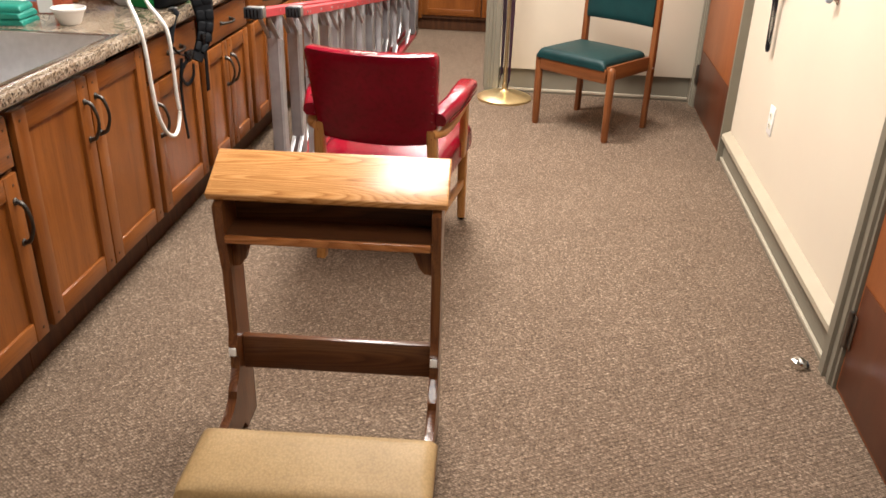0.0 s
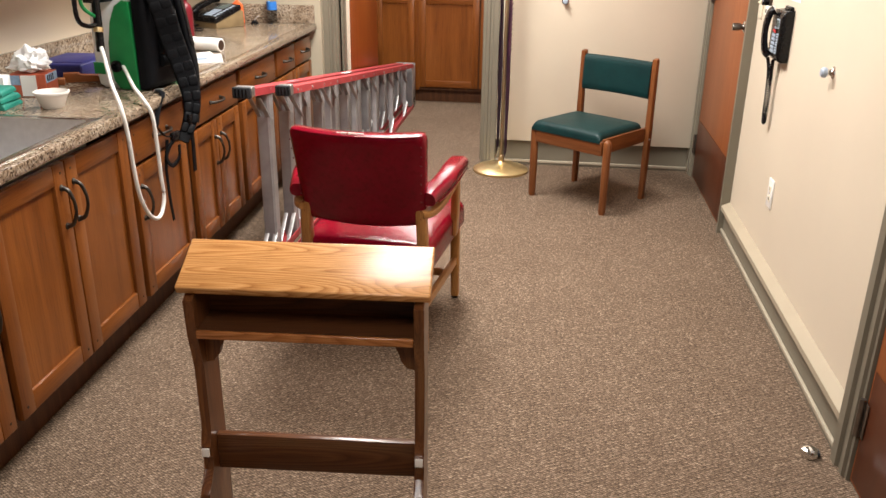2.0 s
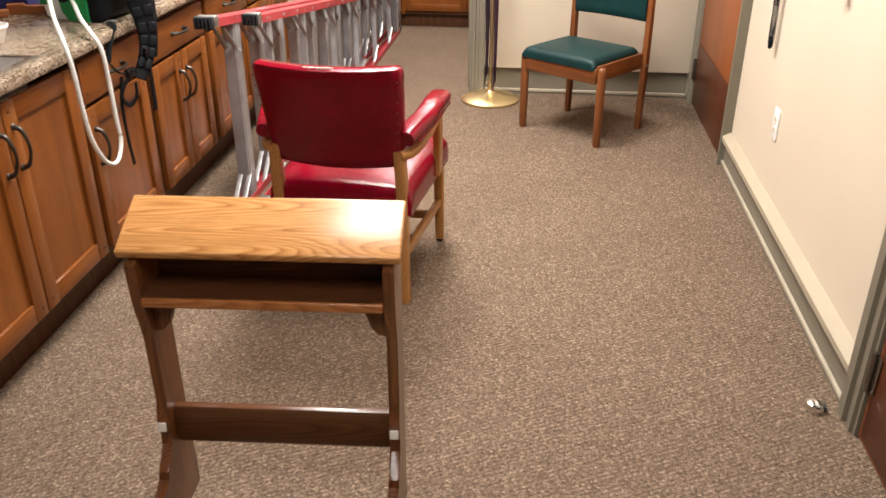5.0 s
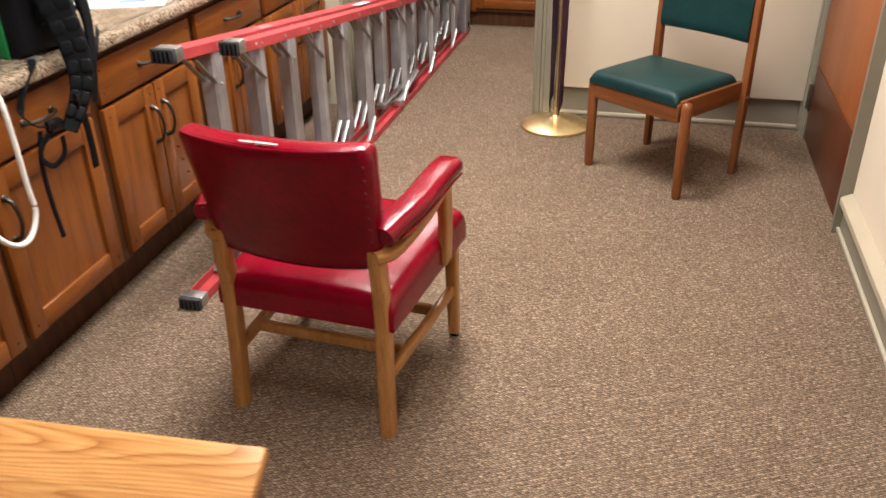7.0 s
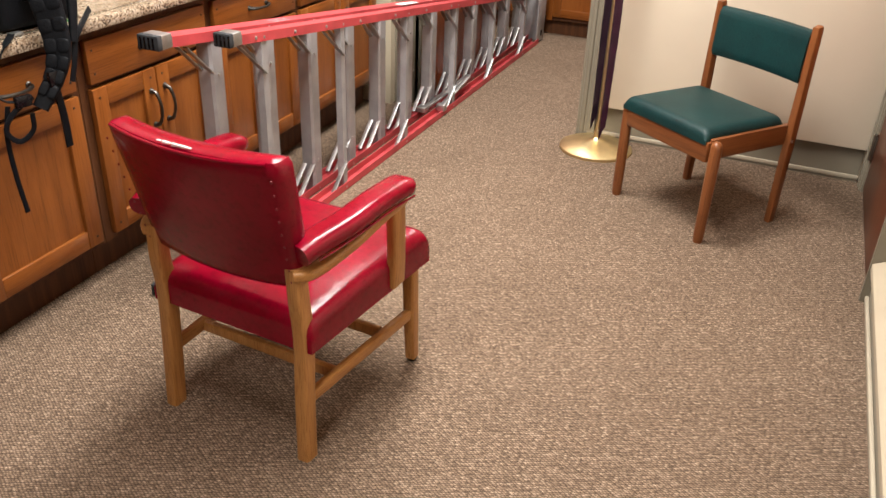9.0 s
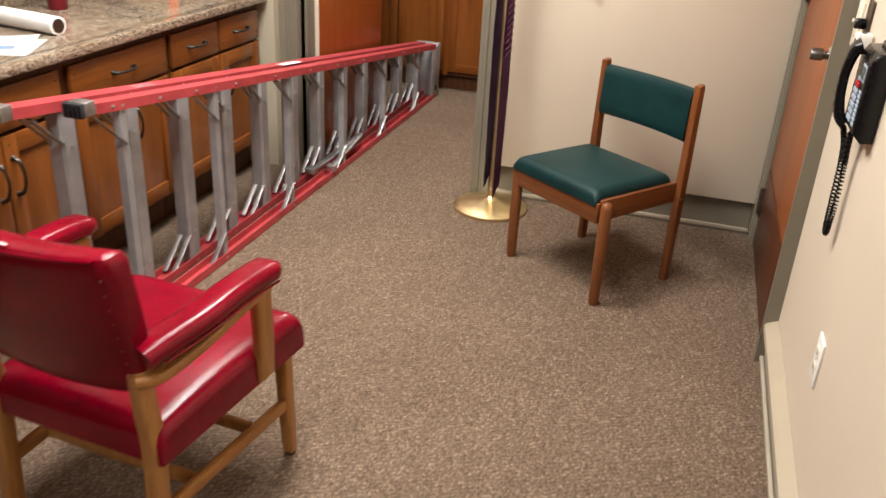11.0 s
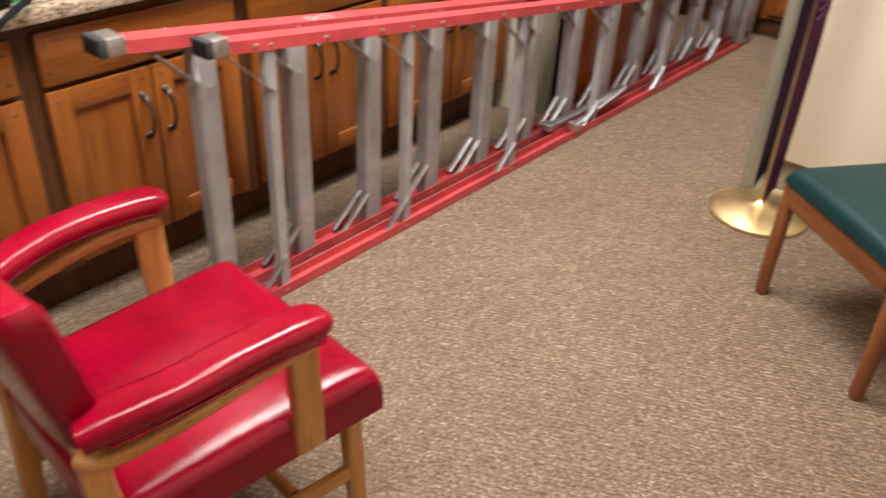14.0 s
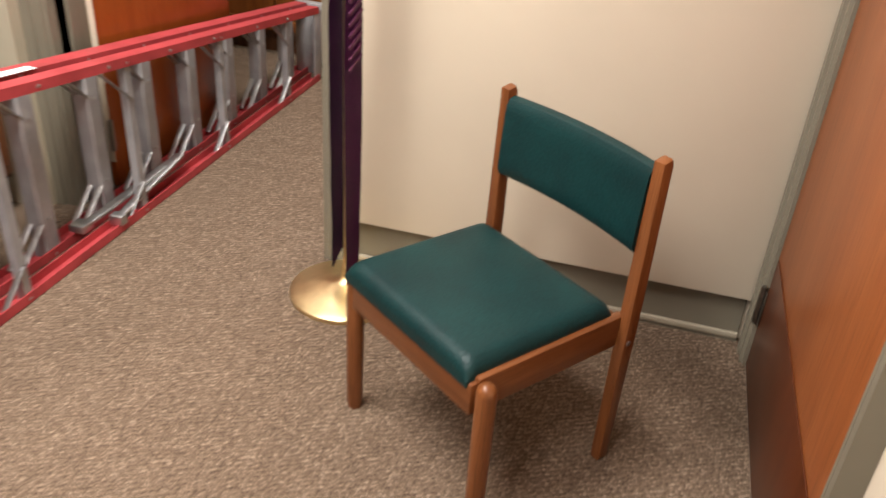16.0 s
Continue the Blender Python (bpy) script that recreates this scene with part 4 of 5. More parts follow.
# ---- green side chair ----
def green_chair():
    ob = thing("side_chair", pose(0.268, 4.478, 0, 0, 0, -37), "reddish-brown wooden side chair with dark green upholstery", "chair")
    hw, f, b = 0.228, -0.2, 0.186
    for s in (-1, 1):
        # front leg: round post standing outside the rail, domed top
        part("leg", lathe([(0.016, 0), (0.019, 0.02), (0.0205, 0.2), (0.0205, 0.365), (0.018, 0.378), (0.01, 0.386), (0.002, 0.388)], 20, centre=(s * hw, f, 0)), M["cherry"], ob)
        # back post, straight with a bevelled top
        prof = [(b - 0.02, 0), (b + 0.01, 0), (b + 0.016, 0.36), (b + 0.02, 0.735), (b + 0.014, 0.748), (b - 0.01, 0.742), (b - 0.014, 0.40)]
        part("back_post", prism(prof, "x", s * (hw - 0.007) - 0.014, s * (hw - 0.007) + 0.014, 0.006), M["cherry"], ob)
        part("side_rail", box(min(s * (hw - 0.016), s * (hw - 0.038)), max(s * (hw - 0.016), s * (hw - 0.038)), f - 0.005, b, 0.312, 0.388, 0.004), M["cherry_y"], ob)
        part("screw", lathe([(0.006, 0), (0.006, 0.002)], 10, m=Matrix.Translation((s * (hw + 0.007), b - 0.004, 0.33)) @ pose(0, 0, 0, 0, s * 90, 0)), M["zinc"], ob)
    part("front_rail", box(-hw + 0.02, hw - 0.02, f - 0.022, f + 0.0, 0.305, 0.378, 0.005), M["cherry_x"], ob)
    part("rear_rail", box(-hw + 0.02, hw - 0.02, b - 0.025, b - 0.003, 0.312, 0.38, 0.004), M["cherry_x"], ob)
    part("seat", cushion(-hw - 0.004, hw - 0.03, f - 0.026, b - 0.022, 0.368, 0.418, 0.008, 0.03, 28, 28), M["green"], ob, "dark green patterned seat pad")

    def bow(p):
        u = p.x / 0.21
        q = Vector((p.x, b + 0.002 + (p.z - 0.6) * 0.055 + 0.02 * (1 - u * u) - (p.y), p.z))
        return q

    bm = bmesh.new()
    n, m = 18, 10
    vs = {}
    for side in (0, 1):
        for j in range(m + 1):
            for i in range(n + 1):
                u, v = i / n * 2 - 1, 0.5 + 0.5 * math.sin((j / m - 0.5) * math.pi)
                z = 0.538 + 0.188 * v
                e = min(1, min(v, 1 - v) * 0.188 / 0.03)
                th = 0.006 + 0.016 * math.sqrt(max(0, 1 - (1 - e) ** 2))
                vs[side, j, i] = bm.verts.new(bow(Vector((u * (hw - 0.021), th if side == 0 else -th * 0.8, z))))
    for side in (0, 1):
        for j in range(m):
            for i in range(n):
                bm.faces.new((vs[side, j, i], vs[side, j, i + 1], vs[side, j + 1, i + 1], vs[side, j + 1, i]))
    rim = [(0, i) for i in range(n)] + [(j, n) for j in range(m)] + [(m, i) for i in range(n, 0, -1)] + [(j, 0) for j in range(m, 0, -1)]
    for (a, c), (d, e) in zip(rim, rim[1:] + rim[:1]):
        bm.faces.new((vs[0, a, c], vs[0, d, e], vs[1, d, e], vs[1, a, c]))
    part("backrest", bm, M["green"], ob, "bowed dark green upholstered backrest")
    return ob


green_chair()


# ---- kneeler ----
def kneeler():
    ob = thing("kneeler", pose(-0.455, 1.66, 0, 0, 0, 4), "oak prayer kneeler with sloped top and tan padded kneeling board", "kneeler")
    side = [(0.088, 0), (0.085, 0.10), (0.08, 0.30), (0.08, 0.52), (0.083, 0.60), (0.085, 0.69), (-0.045, 0.637), (-0.035, 0.55), (-0.012, 0.46), (-0.01, 0.30), (-0.022, 0.268), (-0.028, 0.262), (-0.028, 0.235),
            (-0.016, 0.228), (-0.02, 0.195), (-0.05, 0.165), (-0.062, 0.155), (-0.064, 0.135), (-0.09, 0.12), (-0.14, 0.112), (-0.40, 0.112), (-0.41, 0.0), (-0.34, 0.0), (-0.32, 0.035), (-0.02, 0.035), (0.0, 0.0)]
    for s in (-1, 1):
        x = s * 0.244
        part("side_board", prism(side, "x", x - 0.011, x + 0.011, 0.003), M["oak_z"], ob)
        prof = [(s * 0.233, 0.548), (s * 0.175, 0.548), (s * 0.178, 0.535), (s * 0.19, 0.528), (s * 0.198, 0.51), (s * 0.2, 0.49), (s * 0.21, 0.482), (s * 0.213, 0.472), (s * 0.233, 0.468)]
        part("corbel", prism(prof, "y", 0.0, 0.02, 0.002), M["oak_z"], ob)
        # white block stands in for light catching the tenon's end
        part("tenon_cap", box(x - 0.009, x + 0.009, -0.034, -0.0285, 0.238, 0.26, 0.002), M["white"], ob, "small white block painting the light on the tenon end")
    slope = math.atan2(0.06, 0.125)
    m = Matrix.Translation((0, 0.02, 0.688)) @ Matrix.Rotation(slope, 4, "X")
    part("top_board", box(-0.268, 0.268, -0.068, 0.075, -0.01, 0.01, 0.004, 3, m=m), M["oak_x"], ob, "glossy light oak sloped top")
    # shelf and its back use the darkest oak to paint the top's shade
    part("shelf", box(-0.2328, 0.2328, -0.036, 0.0578, 0.549, 0.567, 0), M["oak_dx"], ob, "shelf under the top, shade put into its colour")
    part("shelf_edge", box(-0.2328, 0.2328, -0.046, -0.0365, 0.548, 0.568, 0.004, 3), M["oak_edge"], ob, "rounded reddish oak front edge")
    part("shelf_back", box(-0.2328, 0.2328, 0.058, 0.07, 0.549, 0.6935, 0), M["oak_dx"], ob, "shelf back panel, shade put into its colour")
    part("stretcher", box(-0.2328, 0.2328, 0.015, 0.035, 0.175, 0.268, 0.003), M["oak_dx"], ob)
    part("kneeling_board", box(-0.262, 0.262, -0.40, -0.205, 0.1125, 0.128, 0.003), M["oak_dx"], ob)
    part("kneeling_pad", cushion(-0.268, 0.268, -0.41, -0.2, 0.1285, 0.165, 0.008, 0.02, 20, 12), M["tan"], ob, "tan cloth kneeling pad")
    return ob


kneeler()


# ---- brass stand with hanging purple bands ----
def banner_stand():
    ob = thing("banner_stand", pose(-0.235, 4.90, 0), "round-based brass floor stand with a tall pole", "stand")
    part("base", lathe([(0.162, 0), (0.165, 0.006), (0.164, 0.014), (0.145, 0.024), (0.09, 0.034), (0.045, 0.045), (0.024, 0.052), (0.018, 0.06)], 48), M["brass"], ob, "domed polished brass base")
    part("pole", lathe([(0.011, 0.055), (0.011, 0.9), (0.011, 1.75), (0.004, 1.80)], 20), M["brass"], ob)
    part("collar", lathe([(0.015, 0.058), (0.016, 0.065), (0.016, 0.09), (0.013, 0.096)], 20), M["brass"], ob)
    return ob


banner_stand()


def band(x, y, bottom, seed, stripes, turn):
    """A flat woven band hanging straight, with a pointed foot and slight folds."""
    ob = thing("ribbon", pose(x, y, 0, 0, 0, turn), "long purple cloth band hanging from the brass stand", "ribbon", "bands on the stand")
    rng = random.Random(seed)
    bm = bmesh.new()
    n, w = 40, 0.076
    rows = []
    for j in range(n + 1):
        z = bottom + (1.7 - bottom) * j / n
        ph = rng.random() * 0.0015
        row = []
        for i in range(5):
            u = i / 4 * 2 - 1
            zz = z + (0.045 * (u * 0.5 + 0.5) if j == 0 else 0)
            row.append(bm.verts.new((u * w / 2, 0.003 * math.sin(u * 2 + z * 5) + ph, zz)))
        rows.append(row)
    for p, q in zip(rows, rows[1:]):
        for i in range(4):
            bm.faces.new((p[i], p[i + 1], q[i + 1], q[i]))
    bmesh.ops.solidify(bm, geom=bm.faces[:], thickness=0.002)
    cloth = part("cloth", bm, M["magenta" if stripes else "purple"], ob)
    for k in range(stripes):
        z = 0.70 + 0.028 * k
        part("stripe", box(-0.033, 0.033, -0.001, 0.001, -0.0045, 0.0045, 0, m=Matrix.Translation((0, -0.0058, z)) @ Matrix.Rotation(radians(-28), 4, "Y")), M["violet"], cloth, "paler violet stripe")
    return ob


band(-0.259, 4.90, 0.10, 1, 0, 79)
band(-0.212, 4.885, 0.06, 2, 12, 79)


# ---- things on the counter ----
TOP = CT + 0.0005


def sprayer():
    ob = thing("backpack_sprayer", pose(-1.565, 2.862, TOP) @ pose(0.15, 0.1, 0, 0, 0, -8) @ pose(-0.15, -0.1, 0), "white and green backpack sprayer with black harness standing on the counter", "sprayer")
    bm = bmesh.new()
    rings = []
    for z, w, d, cx in ((0, 0.145, 0.20, 0.085), (0.012, 0.165, 0.22, 0.083), (0.06, 0.178, 0.235, 0.085), (0.25, 0.182, 0.24, 0.09), (0.36, 0.165, 0.22, 0.095), (0.40, 0.12, 0.16, 0.1), (0.41, 0.06, 0.08, 0.1)):
        rings.append([bm.verts.new((x + cx, y + 0.12, z)) for x, y in rounded(w, d, min(w, d) * 0.17, 5)])
    for p, q in zip(rings, rings[1:]):
        for i in range(len(p)):
            bm.faces.new((p[i], p[(i + 1) % len(p)], q[(i + 1) % len(p)], q[i]))
    bm.faces.new(rings[0][::-1])
    bm.faces.new(rings[-1])
    part("tank", bm, M["tank"], ob, "milky white plastic tank")
    part("lid", lathe([(0.05, 0.405), (0.052, 0.41), (0.052, 0.435), (0.045, 0.442)], 28, centre=(0.1, 0.12, 0)), M["black"], ob, "black screw lid")
    shell = [(0.105, 0.004), (0.085, 0.03), (0.074, 0.09), (0.078, 0.16), (0.095, 0.23), (0.118, 0.285), (0.15, 0.305), (0.176, 0.30), (0.182, 0.0)]
    sh = part("side_shell", prism(shell, "y", -0.006, 0.246, 0.004), M["tankgreen"], ob, "green plastic side shell")
    part("side_patch", prism([(0.006, 0.05), (0.05, 0.05), (0.05, 0.09), (0.006, 0.09)], "y", -0.004, 0.22, 0.002), M["tankgreen"], ob)
    part("port", lathe([(0.02, 0), (0.02, 0.012), (0.013, 0.014), (0.012, 0.002)], 20, m=Matrix.Translation((0.105, -0.005, 0.082)) @ pose(0, 0, 0, 90, 0, 0)), M["black"], sh, "black hose port")

    # padded back panel with quilted cells
    def lean(p):
        return Vector((0.185 + p.z, p.x, p.y))

    pad = part("back_pad", cushion(-0.002, 0.205, 0.004, 0.37, 0.0, 0.045, 0.006, 0.02, 14, 18, shape=lean), M["black_cloth"], ob, "black padded back panel")
    for k in range(6):
        bm = cushion(0.06, 0.185, 0.075 + k * 0.048, 0.119 + k * 0.048, 0.045, 0.066, 0.008, 0.014, 8, 6, shape=lean)
        part("quilt", bm, M["black_cloth"], pad)
    # quilted shoulder straps, one hanging over the counter's edge, one slack behind it
    for pts, w, quilted in (([(0.20, 0.15, 0.39), (0.25, 0.155, 0.37), (0.272, 0.155, 0.28), (0.295, 0.15, 0.17), (0.32, 0.14, 0.08), (0.342, 0.11, -0.02)], 0.040, False),
                            ([(0.20, 0.02, 0.39), (0.24, 0.03, 0.37), (0.27, 0.045, 0.28), (0.29, 0.062, 0.17), (0.318, 0.07, 0.07), (0.345, 0.06, -0.03), (0.348, 0.03, -0.10), (0.344, -0.02, -0.165)], 0.078, True)):
        line = smooth_line(pts, 10)
        n = len(line)
        sc = [(0.78 + 0.25 * math.sin(math.pi * min(1, i / (n - 1) * 1.2))) * (1 - 0.35 * (i / (n - 1)) ** 4) for i in range(n)]
        face_to = Vector((0.62, -0.75, 0.25)) if quilted else Vector((1, 0, 0.3))
        st = part("shoulder_strap", sweep(line, rounded(w, 0.026, 0.011, 4), up=face_to, scales=sc), M["black_cloth"], ob, "quilted black shoulder strap" if quilted else "rolled black shoulder strap")
        if quilted:
            for i in range(4, n - 6, 5):
                d = (line[i + 1] - line[i - 1]).normalized()
                side = d.cross(face_to).normalized()
                out = side.cross(d).normalized()
                for s in (-1, 1):
                    bm = bmesh.new()
                    bmesh.ops.create_icosphere(bm, subdivisions=3, radius=1.0)
                    c = line[i] + side * s * w * 0.24 * sc[i] + out * 0.010
                    for v in bm.verts:
                        q = Vector([math.copysign(abs(e) ** 0.6, e) for e in v.co])
                        v.co = c + side * q.x * w * 0.245 * sc[i] + d * q.y * 0.0185 + out * q.z * 0.0045
                    part("quilt", bm, M["black_cloth"], st)
        else:
            face = [p + Vector((0.013, 0, 0.004)) for p in line]
            part("webbing", sweep(face[2:n * 2 // 3], rounded(0.018, 0.006, 0.002), up=(1, 0, 0.3)), M["black"], st)

    def strap(name, pts, w=0.018, up=(1, 0, 0.2)):
        return part(name, sweep(smooth_line(pts, 5), rounded(w, 0.0035, 0.0014), up=up), M["black_cloth"], ob)

    strap("webbing", [(0.24, 0.01, 0.006), (0.30, -0.045, 0.004), (0.305, -0.075, -0.02), (0.318, -0.125, -0.08), (0.33, -0.105, -0.125), (0.342, -0.065, -0.135)], up=(0, 0, 1))
    strap("webbing", [(0.345, -0.035, -0.13), (0.342, -0.095, -0.16), (0.34, -0.12, -0.2), (0.34, -0.09, -0.235), (0.342, -0.05, -0.215), (0.344, -0.045, -0.17)], 0.014)
    strap("webbing", [(0.335, -0.1, -0.14), (0.332, -0.117, -0.22), (0.33, -0.115, -0.33), (0.332, -0.107, -0.43)], 0.014)
    strap("webbing", [(0.355, 0.025, -0.11), (0.345, 0.04, -0.19), (0.34, 0.045, -0.29)], 0.022)
    strap("webbing", [(0.25, 0.24, 0.03), (0.32, 0.155, 0.01), (0.335, 0.12, -0.02), (0.342, 0.105, -0.06), (0.344, 0.085, -0.12)], 0.016)
    part("buckle", box(0.335, 0.350, -0.085, -0.04, -0.15, -0.12, 0.004), M["black"], ob, "black plastic buckle")
    part("buckle", box(0.348, 0.362, 0.01, 0.04, -0.12, -0.075, 0.004), M["black"], ob, "black plastic buckle")
    part("buckle", box(0.236, 0.26, -0.005, 0.03, 0.0, 0.008, 0.003), M["zinc"], ob)

    # hose: from the port over the counter's edge, a hanging loop, and up to the wand
    back = ob.matrix_world.inverted()
    pts = [(-1.452, 2.862, 0.897), (-1.42, 2.82, 0.882), (-1.345, 2.715, 0.856), (-1.275, 2.635, 0.832), (-1.248, 2.628, 0.785), (-1.245, 2.632, 0.69), (-1.245, 2.635, 0.57), (-1.244, 2.638, 0.505), (-1.242, 2.605, 0.457), (-1.240, 2.56, 0.452),
           (-1.242, 2.515, 0.485), (-1.243, 2.475, 0.56), (-1.244, 2.46, 0.66), (-1.246, 2.455, 0.765), (-1.262, 2.462, 0.845), (-1.33, 2.55, 0.895), (-1.42, 2.69, 0.945), (-1.46, 2.745, 0.985)]
    part("hose", tube([back @ Vector(p) for p in pts], 0.0068, n=12, steps=6), M["hose"], ob, "translucent white hose hanging in a loop")
    # spray wand hooked on the tank
    hs = part("wand_grip", tube([back @ Vector(p) for p in ((-1.46, 2.742, 0.965), (-1.462, 2.75, 1.03), (-1.466, 2.76, 1.12), (-1.47, 2.77, 1.21))], 0.0135, n=14, steps=4), M["black"], ob, "black spray wand grip")
    part("ferrule", tube([back @ Vector(p) for p in ((-1.461, 2.746, 1.028), (-1.4615, 2.749, 1.043))], 0.0155, n=14, steps=2), M["brass"], hs, "small brass ferrule")
    part("guard", tube([back @ Vector(p) for p in ((-1.462, 2.755, 1.055), (-1.475, 2.715, 1.05), (-1.487, 2.68, 1.07), (-1.49, 2.675, 1.13), (-1.487, 2.69, 1.19), (-1.475, 2.74, 1.21))], 0.008, n=10, steps=5), M["black"], hs)
    part("trigger", tube([back @ Vector(p) for p in ((-1.466, 2.75, 1.075), (-1.478, 2.70, 1.11), (-1.48, 2.69, 1.16))], 0.006, n=8, steps=4), M["tankgreen"], hs)
    part("hook", box(0.06, 0.11, -0.085, 0.02, 0.30, 0.315, 0.003), M["black"], ob)
    return ob


sprayer()

# white foam bowl
ob = thing("bowl", pose(-1.535, 2.545, TOP), "small white foam bowl on the granite counter", "bowl")
part("shell", lathe([(0.03, 0.0), (0.034, 0.004), (0.046, 0.035), (0.05, 0.042), (0.054, 0.046), (0.0545, 0.052), (0.051, 0.053), (0.047, 0.045), (0.042, 0.034), (0.031, 0.009), (0.002, 0.007)], 36), M["white"], ob)

# tissue box with a puff of tissue
ob = thing("tissue_box", pose(-1.715, 2.735, TOP, 0, 0, 12), "printed cardboard tissue box with white tissue pulled up", "tissue box")
part("carton", box(-0.06, 0.06, -0.055, 0.055, 0, 0.075, 0.002), M["boxprint"], ob, "orange and brown printed carton")
part("printed_panel", box(-0.02, 0.03, -0.0562, -0.0546, 0.003, 0.072, 0), M["paper"], ob)
part("printed_panel", box(-0.058, -0.022, -0.0562, -0.0546, 0.04, 0.072, 0), M["boxblue"], ob)
part("printed_panel", box(0.0595, 0.0612, -0.05, 0.05, 0.045, 0.073, 0), M["boxblue"], ob)
for k in range(4):
    part("lettering", box(0.0606, 0.0622, -0.04 + k * 0.016, -0.033 + k * 0.016, 0.05, 0.07, 0, m=None), M["black"], ob)
bm = bmesh.new()
bmesh.ops.create_icosphere(bm, subdivisions=4, radius=1.0)
for v in bm.verts:
    d = v.co.normalized()
    k = 1 + 0.45 * noise.noise(d * 2.3 + Vector((3, 1, 2))) + 0.22 * noise.noise(d * 6.0)
    v.co = Vector((d.x * 0.062 * k, d.y * 0.045 * k, 0.095 + d.z * 0.05 * k * (1.15 if d.z > 0 else 0.35)))
part("tissue", bm, M["tissue"], ob, "crumpled white tissue")

# folded teal cloths
for k, (w, d, tw) in enumerate(((0.15, 0.12, 8), (0.145, 0.115, 4), (0.13, 0.11, 12))):
    ob = thing("folded_cloth", pose(-1.735, 2.52, TOP + k * 0.0205, 0, 0, tw), "folded teal green cloth stacked on the counter", "cloth", "stack of teal cloths")

    def crease(p):
        p.z += 0.004 * noise.noise(Vector((p.x * 22, p.y * 22, k * 3.0))) if p.z > 0.008 else 0
        return p

    part("cloth_fold", cushion(-w / 2, w / 2, -d / 2, d / 2, 0, 0.018, 0.003, 0.009, 16, 14, shape=crease), M["teal"], ob)

# pale small carton behind the cloths
ob = thing("small_carton", pose(-1.80, 2.64, TOP, 0, 0, 10), "pale blue and white small carton beside the tissues", "box")
part("carton", box(-0.05, 0.05, -0.03, 0.03, 0, 0.075, 0.002), M["paper"], ob)
part("printed_panel", box(-0.048, 0.048, -0.0312, -0.0298, 0.005, 0.03, 0), M["boxblue"], ob)

# navy case lying against the backsplash
ob = thing("navy_case", pose(-1.80, 3.12, TOP, 0, 0, 4), "navy blue case lying flat near the backsplash", "case")
part("shell", box(-0.10, 0.10, -0.13, 0.16, 0, 0.058, 0.008, 3), M["blue"], ob)
part("lid_panel", box(-0.085, 0.085, -0.09, 0.13, 0.0578, 0.060, 0.001), M["blue"], ob, "raised lid panel")
part("rim", box(-0.1015, 0.1015, -0.1315, 0.1615, 0.026, 0.031, 0.001), M["blue"], ob)

# amber wooden pieces
ob = thing("wooden_block", pose(-1.735, 2.905, TOP, 0, 0, 25), "small amber-brown wooden piece on the counter", "block", "wooden pieces on the counter")
part("block", box(-0.025, 0.025, -0.018, 0.018, 0, 0.024, 0.004), M["amber"], ob)
ob = thing("wooden_block", pose(-1.665, 2.995, TOP, 0, 0, 28), "long amber-brown wooden piece with a raised end", "block", "wooden pieces on the counter")
part("block", prism([(-0.085, 0), (0.085, 0), (0.085, 0.022), (-0.02, 0.022), (-0.035, 0.033), (-0.085, 0.033)], "y", -0.018, 0.018, 0.003), M["amber"], ob)

# plan roll and loose sheets
ob = thing("paper_roll", pose(-1.47, 3.795, TOP + 0.0305, 0, 0, 80), "white rolled-up paper tube with dark open core", "paper roll")
part("roll", lathe([(0.02, -0.001), (0.030, 0), (0.0302, 0.1), (0.03, 0.36), (0.02, 0.361)], 28, m=pose(0, 0, 0, -90, 0, 0)), M["paper"], ob)
part("core", lathe([(0.0235, -0.0025), (0.0235, 0.02)], 24, m=pose(0, 0, 0, -90, 0, 0)), M["peg"], ob, "dark brown open core")
for k, (x, y, r) in enumerate(((-1.52, 3.55, 24), (-1.56, 3.58, 34))):
    ob = thing("paper_sheet", pose(x, y, TOP + 0.001 + 0.0015 * k, 0, 0, r), "loose white paper sheet lying on the counter", "paper", "loose sheets")
    bm = bmesh.new()
    g = [[bm.verts.new((-0.14 + 0.28 * i / 6, -0.108 + 0.216 * j / 6, 0.006 * (i / 6) ** 4 * (j / 6) ** 2)) for i in range(7)] for j in range(7)]
    for j in range(6):
        for i in range(6):
            bm.faces.new((g[j][i], g[j][i + 1], g[j + 1][i + 1], g[j + 1][i]))
    bmesh.ops.solidify(bm, geom=bm.faces[:], thickness=0.0006)
    part("sheet", bm, M["paper"], ob)
    if k:
        part("print", box(0.0, 0.09, -0.09, -0.05, 0.0011, 0.0016, 0), M["boxblue"], ob, "pale blue printed patch")

# desk telephone
ob = thing("desk_phone", pose(-1.85, 4.72, TOP, 0, 0, 62), "black desk telephone on a tan wedge base", "telephone")
part("wedge", prism([(-0.10, 0), (0.10, 0), (0.10, 0.085), (0.085, 0.09), (-0.10, 0.03)], "y", -0.10, 0.10, 0.004), M["tan_desk"], ob, "tan wedge base")
tilt = math.atan2(0.06, 0.185)
face = Matrix.Translation((-0.008, 0, 0.061)) @ Matrix.Rotation(-tilt, 4, "Y")
part("body", box(-0.10, 0.10, -0.105, 0.105, 0.002, 0.03, 0.006, 3, m=face), M["black"], ob)
part("handset", sweep([face @ Vector(p) for p in smooth_line([(-0.095, 0.075, 0.05), (-0.05, 0.075, 0.062), (0.05, 0.075, 0.062), (0.095, 0.075, 0.05)], 4)], rounded(0.045, 0.03, 0.012)), M["black"], ob)
part("screen", box(0.02, 0.085, -0.05, 0.03, 0.0305, 0.033, 0.001, m=face), M["lcd"], ob, "grey display")
